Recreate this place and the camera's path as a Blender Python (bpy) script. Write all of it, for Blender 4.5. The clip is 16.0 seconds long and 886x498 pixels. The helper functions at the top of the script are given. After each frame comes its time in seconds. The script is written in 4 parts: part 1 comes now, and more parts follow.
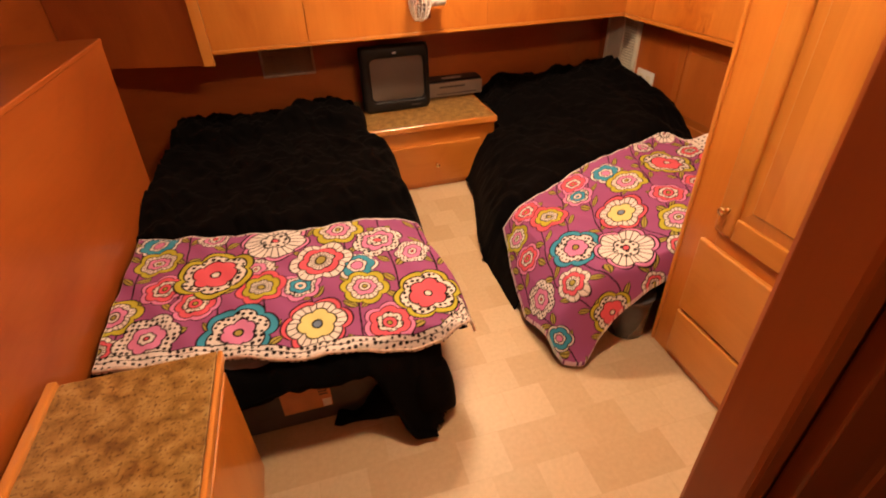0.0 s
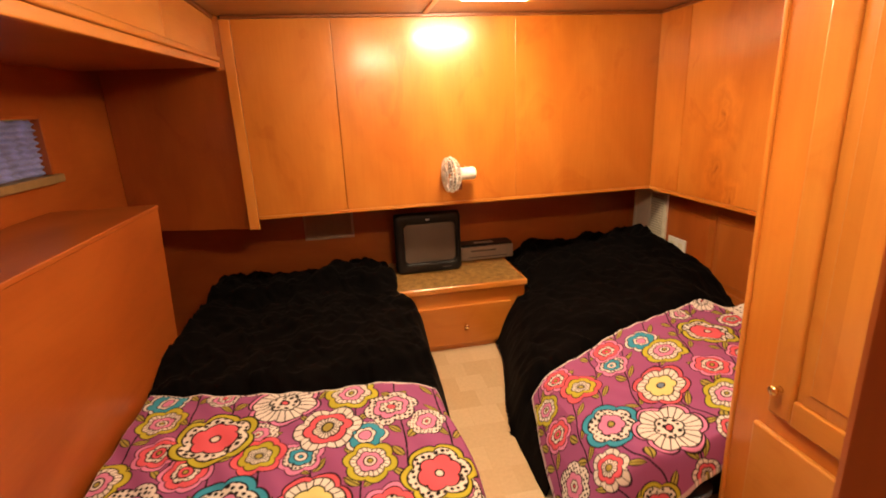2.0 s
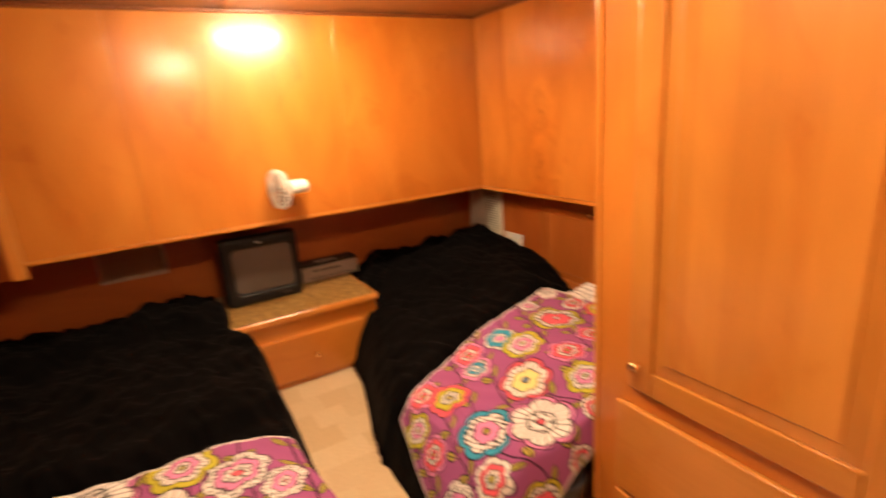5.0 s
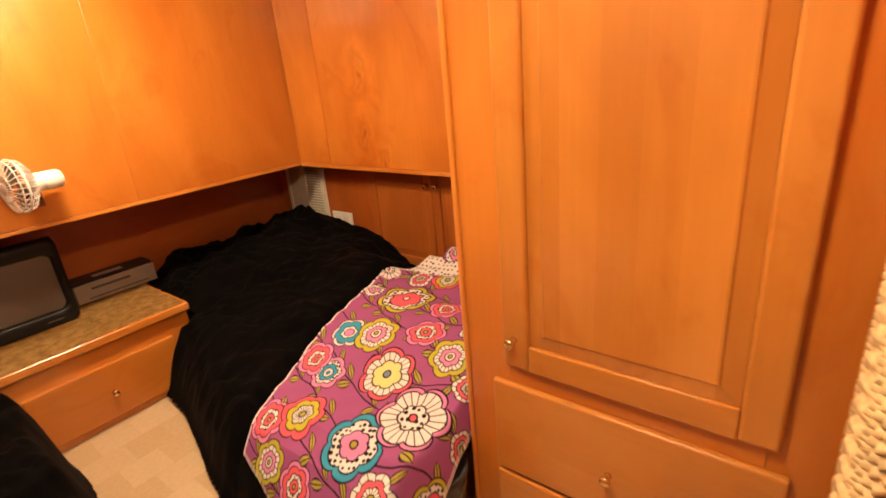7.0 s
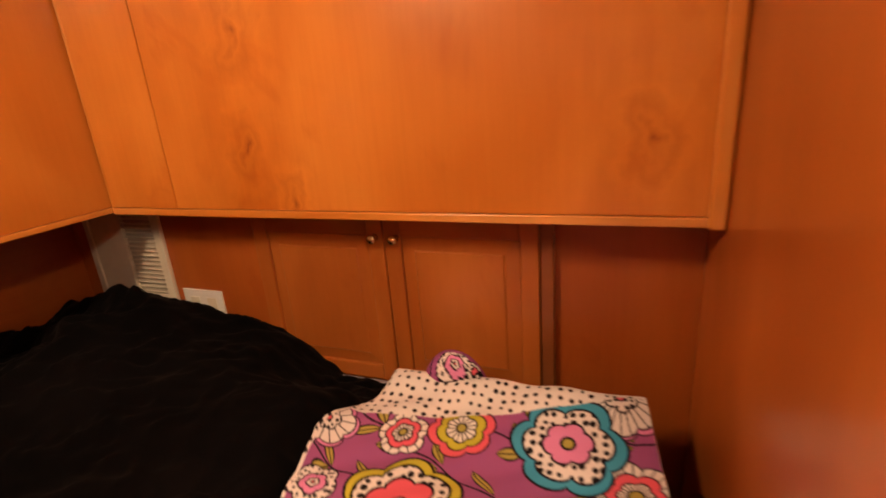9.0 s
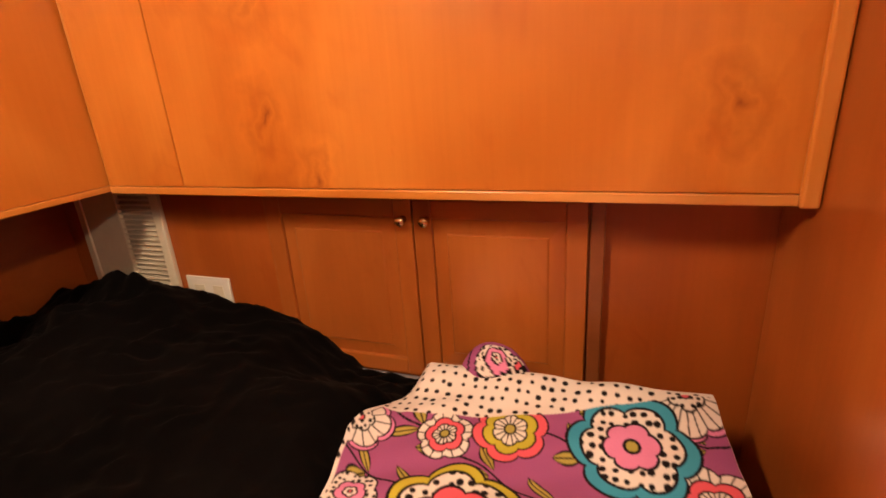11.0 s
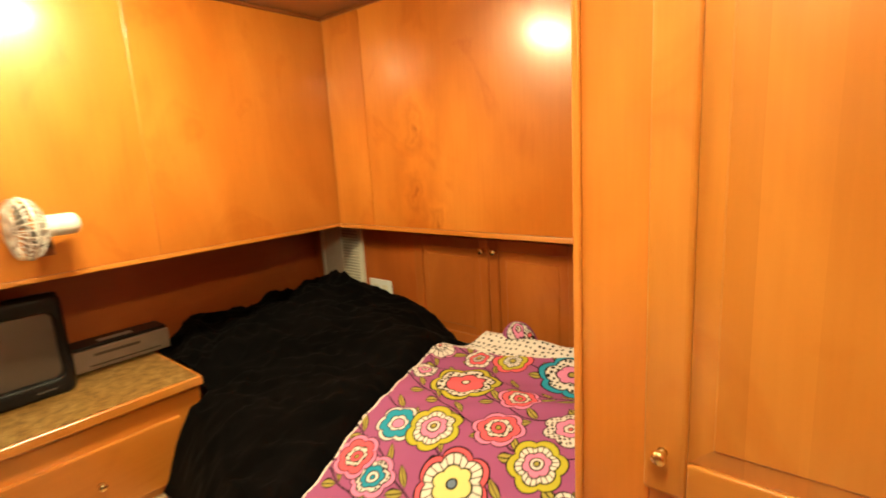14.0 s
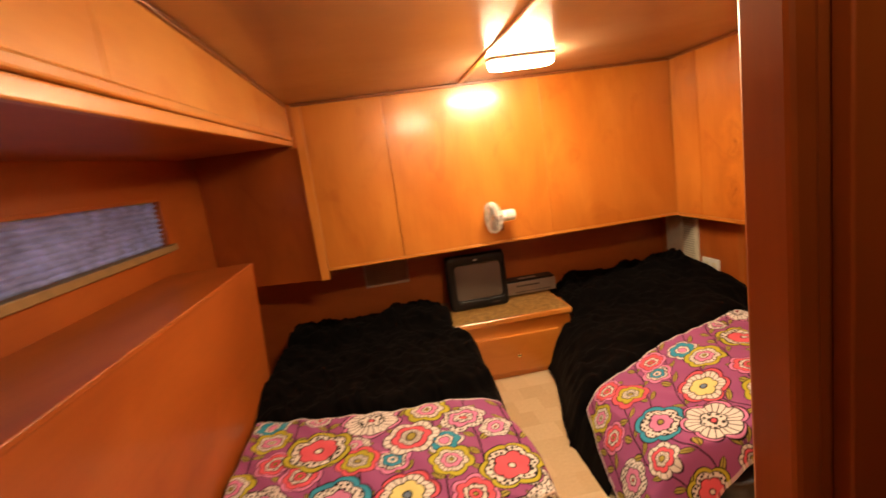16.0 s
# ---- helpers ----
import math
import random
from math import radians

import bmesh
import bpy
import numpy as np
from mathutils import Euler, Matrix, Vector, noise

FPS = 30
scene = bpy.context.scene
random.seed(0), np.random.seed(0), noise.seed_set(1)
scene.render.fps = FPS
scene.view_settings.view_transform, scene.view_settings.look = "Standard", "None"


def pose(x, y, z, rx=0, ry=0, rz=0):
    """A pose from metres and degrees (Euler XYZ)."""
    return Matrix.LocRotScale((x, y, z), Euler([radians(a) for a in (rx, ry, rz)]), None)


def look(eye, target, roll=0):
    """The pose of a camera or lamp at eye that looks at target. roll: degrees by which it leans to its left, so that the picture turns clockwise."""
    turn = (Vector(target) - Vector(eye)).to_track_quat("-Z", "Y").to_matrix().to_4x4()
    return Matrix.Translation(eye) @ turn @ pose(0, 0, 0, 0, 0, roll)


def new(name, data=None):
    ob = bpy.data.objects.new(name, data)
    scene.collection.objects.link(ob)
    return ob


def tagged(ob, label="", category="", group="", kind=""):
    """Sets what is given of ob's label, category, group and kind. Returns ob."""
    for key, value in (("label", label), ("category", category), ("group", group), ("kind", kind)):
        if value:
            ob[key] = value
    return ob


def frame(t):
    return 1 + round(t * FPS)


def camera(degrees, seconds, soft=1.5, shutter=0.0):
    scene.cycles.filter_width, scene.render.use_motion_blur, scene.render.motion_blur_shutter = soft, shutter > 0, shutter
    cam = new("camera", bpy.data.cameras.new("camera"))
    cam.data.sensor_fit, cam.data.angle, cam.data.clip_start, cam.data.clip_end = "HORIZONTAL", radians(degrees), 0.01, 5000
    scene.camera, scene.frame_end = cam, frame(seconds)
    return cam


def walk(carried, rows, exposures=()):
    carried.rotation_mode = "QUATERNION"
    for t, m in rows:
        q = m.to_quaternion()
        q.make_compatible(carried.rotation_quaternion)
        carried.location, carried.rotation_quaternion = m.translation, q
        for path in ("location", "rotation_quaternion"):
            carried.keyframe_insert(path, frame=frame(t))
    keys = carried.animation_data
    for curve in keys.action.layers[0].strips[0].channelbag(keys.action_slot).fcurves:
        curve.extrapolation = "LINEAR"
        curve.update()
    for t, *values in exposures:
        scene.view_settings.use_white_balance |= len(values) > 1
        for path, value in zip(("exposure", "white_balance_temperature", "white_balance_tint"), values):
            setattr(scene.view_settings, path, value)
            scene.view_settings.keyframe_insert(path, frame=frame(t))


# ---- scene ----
cam = camera(84.0, 16.0, 1.7, 0.5)
PATH = [
    (0, (-1.994, -2.906, 1.476), (-1.495, -1.022, 0.135), -2.30),
    (0.5, (-1.946, -2.922, 1.479), (-1.453, -0.944, 0.279), -2.40),
    (1, (-1.951, -2.879, 1.474), (-1.448, -0.808, 0.448), -2.20),
    (1.5, (-1.920, -2.891, 1.466), (-1.469, -0.716, 0.654), -2.50),
    (2, (-1.901, -2.861, 1.458), (-1.490, -0.625, 0.806), -2.60),
    (2.5, (-1.895, -2.842, 1.454), (-1.501, -0.578, 0.890), -2.50),
    (3, (-1.891, -2.837, 1.446), (-1.501, -0.563, 0.926), -2.90),
    (3.5, (-1.861, -2.832, 1.444), (-1.481, -0.545, 0.973), -3.60),
    (4, (-1.880, -2.795, 1.450), (-1.442, -0.506, 1.042), -3.90),
    (4.5, (-1.877, -2.780, 1.456), (-1.300, -0.526, 1.023), -4.60),
    (5, (-1.867, -2.692, 1.409), (-0.743, -0.710, 0.773), -4.50),
    (5.2, (-1.868, -2.696, 1.418), (-0.712, -1.166, 0.819), -3.50),
    (7.5, (-1.687, -2.284, 1.356), (0.114, -0.990, 0.531), -4.30),
    (8, (-1.532, -2.056, 1.337), (0.397, -0.956, 0.522), -3.00),
    (8.5, (-1.305, -1.807, 1.260), (0.732, -0.867, 0.508), -3.60),
    (9, (-1.054, -1.515, 1.197), (1.039, -0.697, 0.457), -4.50),
    (9.5, (-0.983, -1.358, 1.150), (1.128, -0.620, 0.379), -4.30),
    (12, (-1.041, -1.398, 1.152), (1.033, -0.568, 0.373), -2.60),
    (12.5, (-1.145, -1.567, 1.197), (0.907, -0.602, 0.525), -1.90),
    (13, (-1.302, -1.780, 1.240), (0.696, -0.646, 0.680), -1.90),
    (13.5, (-1.511, -1.985, 1.278), (0.394, -0.697, 0.793), -2.90),
    (14, (-1.674, -2.122, 1.243), (0.106, -0.628, 0.801), -3.40),
    (14.5, (-1.840, -2.340, 1.302), (-0.548, -0.822, 1.066), -4.00),
    (15, (-1.916, -2.593, 1.308), (-0.842, -0.498, 1.073), -4.60),
    (15.5, (-1.938, -2.899, 1.404), (-1.343, -0.641, 1.021), -8.40),
    (16, (-2.025, -3.182, 1.473), (-1.764, -0.866, 1.072), -8.10),
]
walk(cam, [(t, look(e, g, r)) for t, e, g, r in PATH],
     [(0, -0.05, 6650, 18), (1.5, -0.02, 6600, 12), (3, 0.02, 6500, 8), (5, 0.05, 6500, 10), (7.5, 0.0, 6550, 12), (8.5, -0.36, 6900, 24), (9.2, -0.20, 6700, 21),
      (12, 0.10, 6450, 14), (12.7, 0.13, 6350, 2), (13.5, 0.25, 5900, -20), (14, 0.30, 5950, -19), (15, 0.14, 6350, 2), (16, -0.1, 6500, 8)])

# ---- world: dusk outside the small window ----
world = bpy.data.worlds.new("dusk")
world.use_nodes = True
scene.world = world
wn, wl = world.node_tree.nodes, world.node_tree.links
sky = wn.new("ShaderNodeTexSky")
sky.sky_type, sky.sun_disc = "NISHITA", False
sky.sun_elevation, sky.sun_rotation = radians(4), radians(40)
wl.new(sky.outputs[0], wn["Background"].inputs[0])
wn["Background"].inputs[1].default_value = 0.12

LAMP_POWER, LAMP_POWER_NEAR, FILL_POWER_PASSAGE = 288.0, 134.0, 13.5
LAMP_COLOUR = (1.0, 0.745, 0.455)

# ---- materials ----
def nodes_of(name):
    m = bpy.data.materials.new(name)
    m.use_nodes = True
    return m, m.node_tree.nodes, m.node_tree.links, m.node_tree.nodes["Principled BSDF"]


def ramp(n, stops):
    r = n.new("ShaderNodeValToRGB")
    while len(r.color_ramp.elements) < len(stops):
        r.color_ramp.elements.new(0.5)
    for e, (p, c) in zip(r.color_ramp.elements, stops):
        e.position, e.color = p, (*c, 1)
    return r


def wood(name, dark, mid, light, axis="Z", rough=0.3, coat=0.5, figure=1.0, knots=(), stave=0.0):
    """Varnished veneer: long grain along axis, soft cloudy figure, a few knots, and glued staves of that width along y."""
    m, n, l, b = nodes_of(name)
    tc = n.new("ShaderNodeTexCoord")
    info = n.new("ShaderNodeObjectInfo")
    off = n.new("ShaderNodeVectorMath")
    off.operation = "MULTIPLY_ADD"
    cmb = n.new("ShaderNodeCombineXYZ")
    for k in range(3):
        l.new(info.outputs["Random"], cmb.inputs[k])
    l.new(cmb.outputs[0], off.inputs[0])
    off.inputs[1].default_value = (3.1, 5.3, 7.7)
    l.new(tc.outputs["Object"], off.inputs[2])
    mp = n.new("ShaderNodeMapping")
    s = {"X": (1.2, 26, 26), "Y": (26, 1.2, 26), "Z": (26, 26, 1.2)}[axis]
    mp.inputs["Scale"].default_value = s
    l.new(off.outputs[0], mp.inputs["Vector"])
    grain = n.new("ShaderNodeTexNoise")
    grain.inputs["Scale"].default_value, grain.inputs["Detail"].default_value = 3.0, 5.0
    l.new(mp.outputs[0], grain.inputs["Vector"])
    mp2 = n.new("ShaderNodeMapping")
    s2 = {"X": (1.1, 2.6, 2.6), "Y": (2.6, 1.1, 2.6), "Z": (2.6, 2.6, 1.1)}[axis]
    mp2.inputs["Scale"].default_value = s2
    l.new(off.outputs[0], mp2.inputs["Vector"])
    fig = n.new("ShaderNodeTexNoise")
    fig.inputs["Scale"].default_value, fig.inputs["Detail"].default_value = 1.3, 3.0
    fig.inputs["Distortion"].default_value = 0.5
    l.new(mp2.outputs[0], fig.inputs["Vector"])
    mix = n.new("ShaderNodeMath")
    mix.operation = "MULTIPLY_ADD"
    mix.inputs[1].default_value = 0.13
    l.new(grain.outputs[0], mix.inputs[0])
    sc = n.new("ShaderNodeMath")
    sc.operation = "MULTIPLY"
    sc.inputs[1].default_value = 0.84
    l.new(fig.outputs[0], sc.inputs[0])
    l.new(sc.outputs[0], mix.inputs[2])
    r = ramp(n, [(0.30, dark), (0.48, mid), (0.66, light)])
    l.new(mix.outputs[0], r.inputs[0])
    # scattered knots, dark and soft
    mp3 = n.new("ShaderNodeMapping")
    mp3.inputs["Scale"].default_value = {"X": (2.4, 4, 4), "Y": (4, 2.4, 4), "Z": (4, 4, 2.4)}[axis]
    l.new(off.outputs[0], mp3.inputs["Vector"])
    kn = n.new("ShaderNodeTexNoise")
    kn.inputs["Scale"].default_value, kn.inputs["Detail"].default_value = 1.1, 3.0
    kn.inputs["Distortion"].default_value = 1.1
    l.new(mp3.outputs[0], kn.inputs["Vector"])
    kr = ramp(n, [(0.58, (1, 1, 1)), (0.66, (0.90, 0.81, 0.72)), (0.72, (0.96, 0.92, 0.88))])
    l.new(kn.outputs[0], kr.inputs[0])
    mul = n.new("ShaderNodeMix")
    mul.data_type, mul.blend_type = "RGBA", "MULTIPLY"
    mul.inputs[0].default_value = 0.8 * figure
    l.new(r.outputs[0], mul.inputs[6])
    l.new(kr.outputs[0], mul.inputs[7])
    tone = mul.outputs[2]
    # cat's-eye knots: wavy rings that fade out from a small dark eye
    for (kx, ky, kz), size in knots:
        wob = n.new("ShaderNodeTexNoise")
        wob.inputs["Scale"].default_value, wob.inputs["Detail"].default_value = 13.0, 4.0
        l.new(tc.outputs["Object"], wob.inputs["Vector"])
        add = n.new("ShaderNodeVectorMath")
        add.operation = "MULTIPLY_ADD"
        l.new(wob.outputs["Color"], add.inputs[0])
        add.inputs[1].default_value = (0.0, 0.12, 0.16)
        l.new(tc.outputs["Object"], add.inputs[2])
        sub = n.new("ShaderNodeVectorMath")
        sub.operation = "SUBTRACT"
        l.new(add.outputs[0], sub.inputs[0])
        sub.inputs[1].default_value = (kx, ky + 0.06, kz + 0.08)
        sq = n.new("ShaderNodeVectorMath")
        sq.operation = "MULTIPLY"
        l.new(sub.outputs[0], sq.inputs[0])
        sq.inputs[1].default_value = (0.0, 1.0 / size, 0.55 / size)
        ln = n.new("ShaderNodeVectorMath")
        ln.operation = "LENGTH"
        l.new(sq.outputs[0], ln.inputs[0])
        rr = ramp(n, [(0.0, (0.5, 0.36, 0.26)), (0.07, (0.80, 0.70, 0.6)), (0.15, (1, 1, 1)), (0.24, (0.9, 0.84, 0.77)), (0.40, (1.07, 1.08, 1.08)), (0.62, (0.96, 0.93, 0.9)), (0.95, (1, 1, 1))])
        l.new(ln.outputs["Value"], rr.inputs[0])
        mk = n.new("ShaderNodeMix")
        mk.data_type, mk.blend_type = "RGBA", "MULTIPLY"
        mk.inputs[0].default_value = 1.0
        l.new(tone, mk.inputs[6])
        l.new(rr.outputs[0], mk.inputs[7])
        tone = mk.outputs[2]
    if stave:
        sep = n.new("ShaderNodeSeparateXYZ")
        l.new(tc.outputs["Object"], sep.inputs[0])
        wav = n.new("ShaderNodeMath")
        wav.operation = "MULTIPLY_ADD"
        l.new(sep.outputs["Y"], wav.inputs[0])
        wav.inputs[1].default_value, wav.inputs[2].default_value = 1.0 / stave, 0.35
        flo = n.new("ShaderNodeMath")
        flo.operation = "FLOOR"
        l.new(wav.outputs[0], flo.inputs[0])
        wn1 = n.new("ShaderNodeTexWhiteNoise")
        wn1.noise_dimensions = "1D"
        l.new(flo.outputs[0], wn1.inputs["W"])
        sr = ramp(n, [(0.0, (0.86, 0.83, 0.78)), (0.5, (0.98, 0.97, 0.95)), (1.0, (1.08, 1.10, 1.12))])
        l.new(wn1.outputs["Value"], sr.inputs[0])
        ms = n.new("ShaderNodeMix")
        ms.data_type, ms.blend_type = "RGBA", "MULTIPLY"
        ms.inputs[0].default_value = 1.0
        l.new(tone, ms.inputs[6])
        l.new(sr.outputs[0], ms.inputs[7])
        tone = ms.outputs[2]
    l.new(tone, b.inputs["Base Color"])
    b.inputs["Roughness"].default_value = rough
    b.inputs["Coat Weight"].default_value = coat
    b.inputs["Coat Roughness"].default_value = 0.16
    bump = n.new("ShaderNodeBump")
    bump.inputs["Strength"].default_value, bump.inputs["Distance"].default_value = 0.06, 0.002
    l.new(grain.outputs[0], bump.inputs["Height"])
    l.new(bump.outputs[0], b.inputs["Normal"])
    return m


def plain(name, colour, rough=0.5, metal=0.0, vary=0.12, scale=18.0, bump=0.0, bump_scale=200.0, coat=0.0, sheen=0.0):
    m, n, l, b = nodes_of(name)
    tc = n.new("ShaderNodeTexCoord")
    t = n.new("ShaderNodeTexNoise")
    t.inputs["Scale"].default_value, t.inputs["Detail"].default_value = scale, 5.0
    l.new(tc.outputs["Object"], t.inputs["Vector"])
    r = ramp(n, [(0.3, tuple(c * (1 - vary) for c in colour)), (0.7, tuple(min(1, c * (1 + vary)) for c in colour))])
    l.new(t.outputs[0], r.inputs[0])
    l.new(r.outputs[0], b.inputs["Base Color"])
    b.inputs["Roughness"].default_value, b.inputs["Metallic"].default_value = rough, metal
    b.inputs["Coat Weight"].default_value = coat
    b.inputs["Sheen Weight"].default_value = sheen
    if bump:
        t2 = n.new("ShaderNodeTexNoise")
        t2.inputs["Scale"].default_value, t2.inputs["Detail"].default_value = bump_scale, 3.0
        l.new(tc.outputs["Object"], t2.inputs["Vector"])
        bp = n.new("ShaderNodeBump")
        bp.inputs["Strength"].default_value, bp.inputs["Distance"].default_value = bump, 0.004
        l.new(t2.outputs[0], bp.inputs["Height"])
        l.new(bp.outputs[0], b.inputs["Normal"])
    return m


W_D, W_M, W_L = (0.45, 0.133, 0.0155), (0.54, 0.177, 0.0245), (0.615, 0.223, 0.0355)
# Redder second veneer, R: some recess shade is mixed into its colour.
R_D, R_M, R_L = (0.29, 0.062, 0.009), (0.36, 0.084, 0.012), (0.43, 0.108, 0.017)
WOOD_Z = wood("varnished_veneer", W_D, W_M, W_L, "Z", 0.32, 0.55)
KNOTTY = wood("knotty_veneer", (0.49, 0.145, 0.0165), (0.59, 0.193, 0.026), (0.68, 0.245, 0.038), "Z", 0.32, 0.55, 1.2,
              (((0, -0.575, 1.09), 0.15), ((0, -1.555, 1.07), 0.15), ((0, -0.60, 1.36), 0.20), ((0, -1.45, 1.55), 0.18), ((0, -0.70, 0.95), 0.12)))
WOOD_Y = wood("varnished_veneer_lengthwise", W_D, W_M, W_L, "Y", 0.32, 0.5, 0.7)
WOOD_X = wood("varnished_veneer_crosswise", W_D, W_M, W_L, "X", 0.32, 0.5, 0.7)
EDGE_Z = wood("solid_edging", W_M, W_L, (0.66, 0.29, 0.08), "Z", 0.3, 0.6, 0.5)
EDGE_Y = wood("solid_edging_lengthwise", W_M, W_L, (0.66, 0.29, 0.08), "Y", 0.3, 0.6, 0.5)
EDGE_X = wood("solid_edging_crosswise", W_M, W_L, (0.66, 0.29, 0.08), "X", 0.3, 0.6, 0.5)
L_D, L_M, L_L = (0.43, 0.155, 0.025), (0.52, 0.203, 0.035), (0.60, 0.25, 0.050)
LOCK_WOOD_Z = wood("locker_veneer", L_D, L_M, L_L, "Z", 0.3, 0.6)
LOCK_STAVES = wood("locker_panel_staves", L_D, L_M, L_L, "Z", 0.3, 0.6, stave=0.083)
LOCK_WOOD_Y = wood("locker_veneer_lengthwise", L_D, L_M, L_L, "Y", 0.3, 0.6, 0.7)
SIDE_WOOD_Y = wood("side_cabinet_veneer", (0.60, 0.222, 0.044), (0.68, 0.280, 0.058), (0.75, 0.340, 0.076), "Y", 0.32, 0.5, 0.7)
# Also stands in for shade on the soffit, end panel and bulkhead.
RED_Z = wood("shade_red_panelling", R_D, R_M, R_L, "Z", 0.42, 0.18)
RED_Y = wood("shade_red_panelling_lengthwise", R_D, R_M, R_L, "Y", 0.42, 0.18, 0.7)
RED_X = wood("shade_red_panelling_crosswise", R_D, R_M, R_L, "X", 0.42, 0.18, 0.7)
CUP_Z = wood("cupboard_veneer", (0.30, 0.078, 0.013), (0.38, 0.105, 0.018), (0.46, 0.14, 0.026), "Z", 0.34, 0.45)
CUP_Y = wood("cupboard_veneer_lengthwise", (0.30, 0.078, 0.013), (0.38, 0.105, 0.018), (0.46, 0.14, 0.026), "Y", 0.34, 0.45)
DARKWOOD = wood("dark_trim", (0.16, 0.045, 0.012), (0.22, 0.065, 0.018), (0.28, 0.09, 0.026), "Y", 0.35, 0.4, 0.5)
BRASS = plain("brass", (0.83, 0.62, 0.30), 0.25, 1.0, 0.08)
BLACKPLASTIC = plain("black_plastic", (0.006, 0.0055, 0.006), 0.45, 0, 0.2, 60, 0.05, 500)
BLACKPLASTIC.node_tree.nodes["Principled BSDF"].inputs["Specular IOR Level"].default_value = 0.3
SILVER = plain("silver_plastic", (0.50, 0.46, 0.42), 0.4, 0.2, 0.06)
DULLSILVER = plain("dull_silver_plastic", (0.30, 0.25, 0.21), 0.45, 0.1, 0.08)
LAMPRIM = plain("dull_lamp_rim", (0.32, 0.20, 0.12), 0.4, 0.5, 0.1)
WHITEPLASTIC = plain("white_plastic", (0.78, 0.75, 0.70), 0.35, 0, 0.04)
IVORY = plain("ivory_plastic", (0.70, 0.64, 0.52), 0.4, 0, 0.05)
PLUSH = plain("black_plush", (0.0017, 0.0013, 0.0014), 1.0, 0, 0.6, 5, 0.25, 60, 0.0, 0.010)
PLUSH.node_tree.nodes["Principled BSDF"].inputs["Specular IOR Level"].default_value = 0.06
PLUSH.node_tree.nodes["Principled BSDF"].inputs["Sheen Tint"].default_value = (1.0, 0.72, 0.62, 1)
GREYBOARD = plain("grey_painted_board", (0.085, 0.068, 0.062), 0.6, 0, 0.25, 9, 0.1, 90)
LABELPAPER = plain("tan_paper_label", (0.55, 0.24, 0.10), 0.6, 0, 0.15, 12)
TUB = plain("blue_grey_plastic", (0.085, 0.095, 0.12), 0.25, 0.3, 0.3, 8)
SCREEN = plain("tube_glass", (0.105, 0.080, 0.068), 0.38, 0, 0.10, 6, 0, 200, 0.12)
GREYCLOTH = plain("grey_blue_sheet", (0.22, 0.21, 0.24), 0.9, 0, 0.15, 20, 0.2, 300)
BINDING = plain("cream_cotton", (0.72, 0.60, 0.52), 0.85, 0, 0.25, 60, 0.3, 200)
WICKER = plain("straw_weave", (0.62, 0.44, 0.22), 0.7, 0, 0.25, 40, 0.4, 150)


def floor_material():
    m, n, l, b = nodes_of("cream_vinyl")
    tc = n.new("ShaderNodeTexCoord")
    br = n.new("ShaderNodeTexBrick")
    br.offset, br.squash = 0.5, 1.0
    br.inputs["Scale"].default_value = 1.0
    br.inputs["Brick Width"].default_value, br.inputs["Row Height"].default_value = 0.15, 0.15
    br.inputs["Mortar Size"].default_value = 0.0012
    br.inputs["Bias"].default_value = -0.1
    br.inputs["Color1"].default_value = (0.52, 0.372, 0.222, 1)
    br.inputs["Color2"].default_value = (0.615, 0.47, 0.308, 1)
    br.inputs["Mortar"].default_value = (0.54, 0.392, 0.242, 1)
    l.new(tc.outputs["Object"], br.inputs["Vector"])
    t = n.new("ShaderNodeTexNoise")
    t.inputs["Scale"].default_value, t.inputs["Detail"].default_value = 60, 6
    l.new(tc.outputs["Object"], t.inputs["Vector"])
    r = ramp(n, [(0.35, (0.94, 0.93, 0.91)), (0.65, (1.02, 1.01, 1.0))])
    l.new(t.outputs[0], r.inputs[0])
    mx = n.new("ShaderNodeMix")
    mx.data_type, mx.blend_type = "RGBA", "MULTIPLY"
    mx.inputs[0].default_value = 1
    l.new(br.outputs[0], mx.inputs[6])
    l.new(r.outputs[0], mx.inputs[7])
    l.new(mx.outputs[2], b.inputs["Base Color"])
    b.inputs["Roughness"].default_value = 0.42
    bp = n.new("ShaderNodeBump")
    bp.inputs["Strength"].default_value, bp.inputs["Distance"].default_value = 0.05, 0.001
    l.new(t.outputs[0], bp.inputs["Height"])
    l.new(bp.outputs[0], b.inputs["Normal"])
    return m


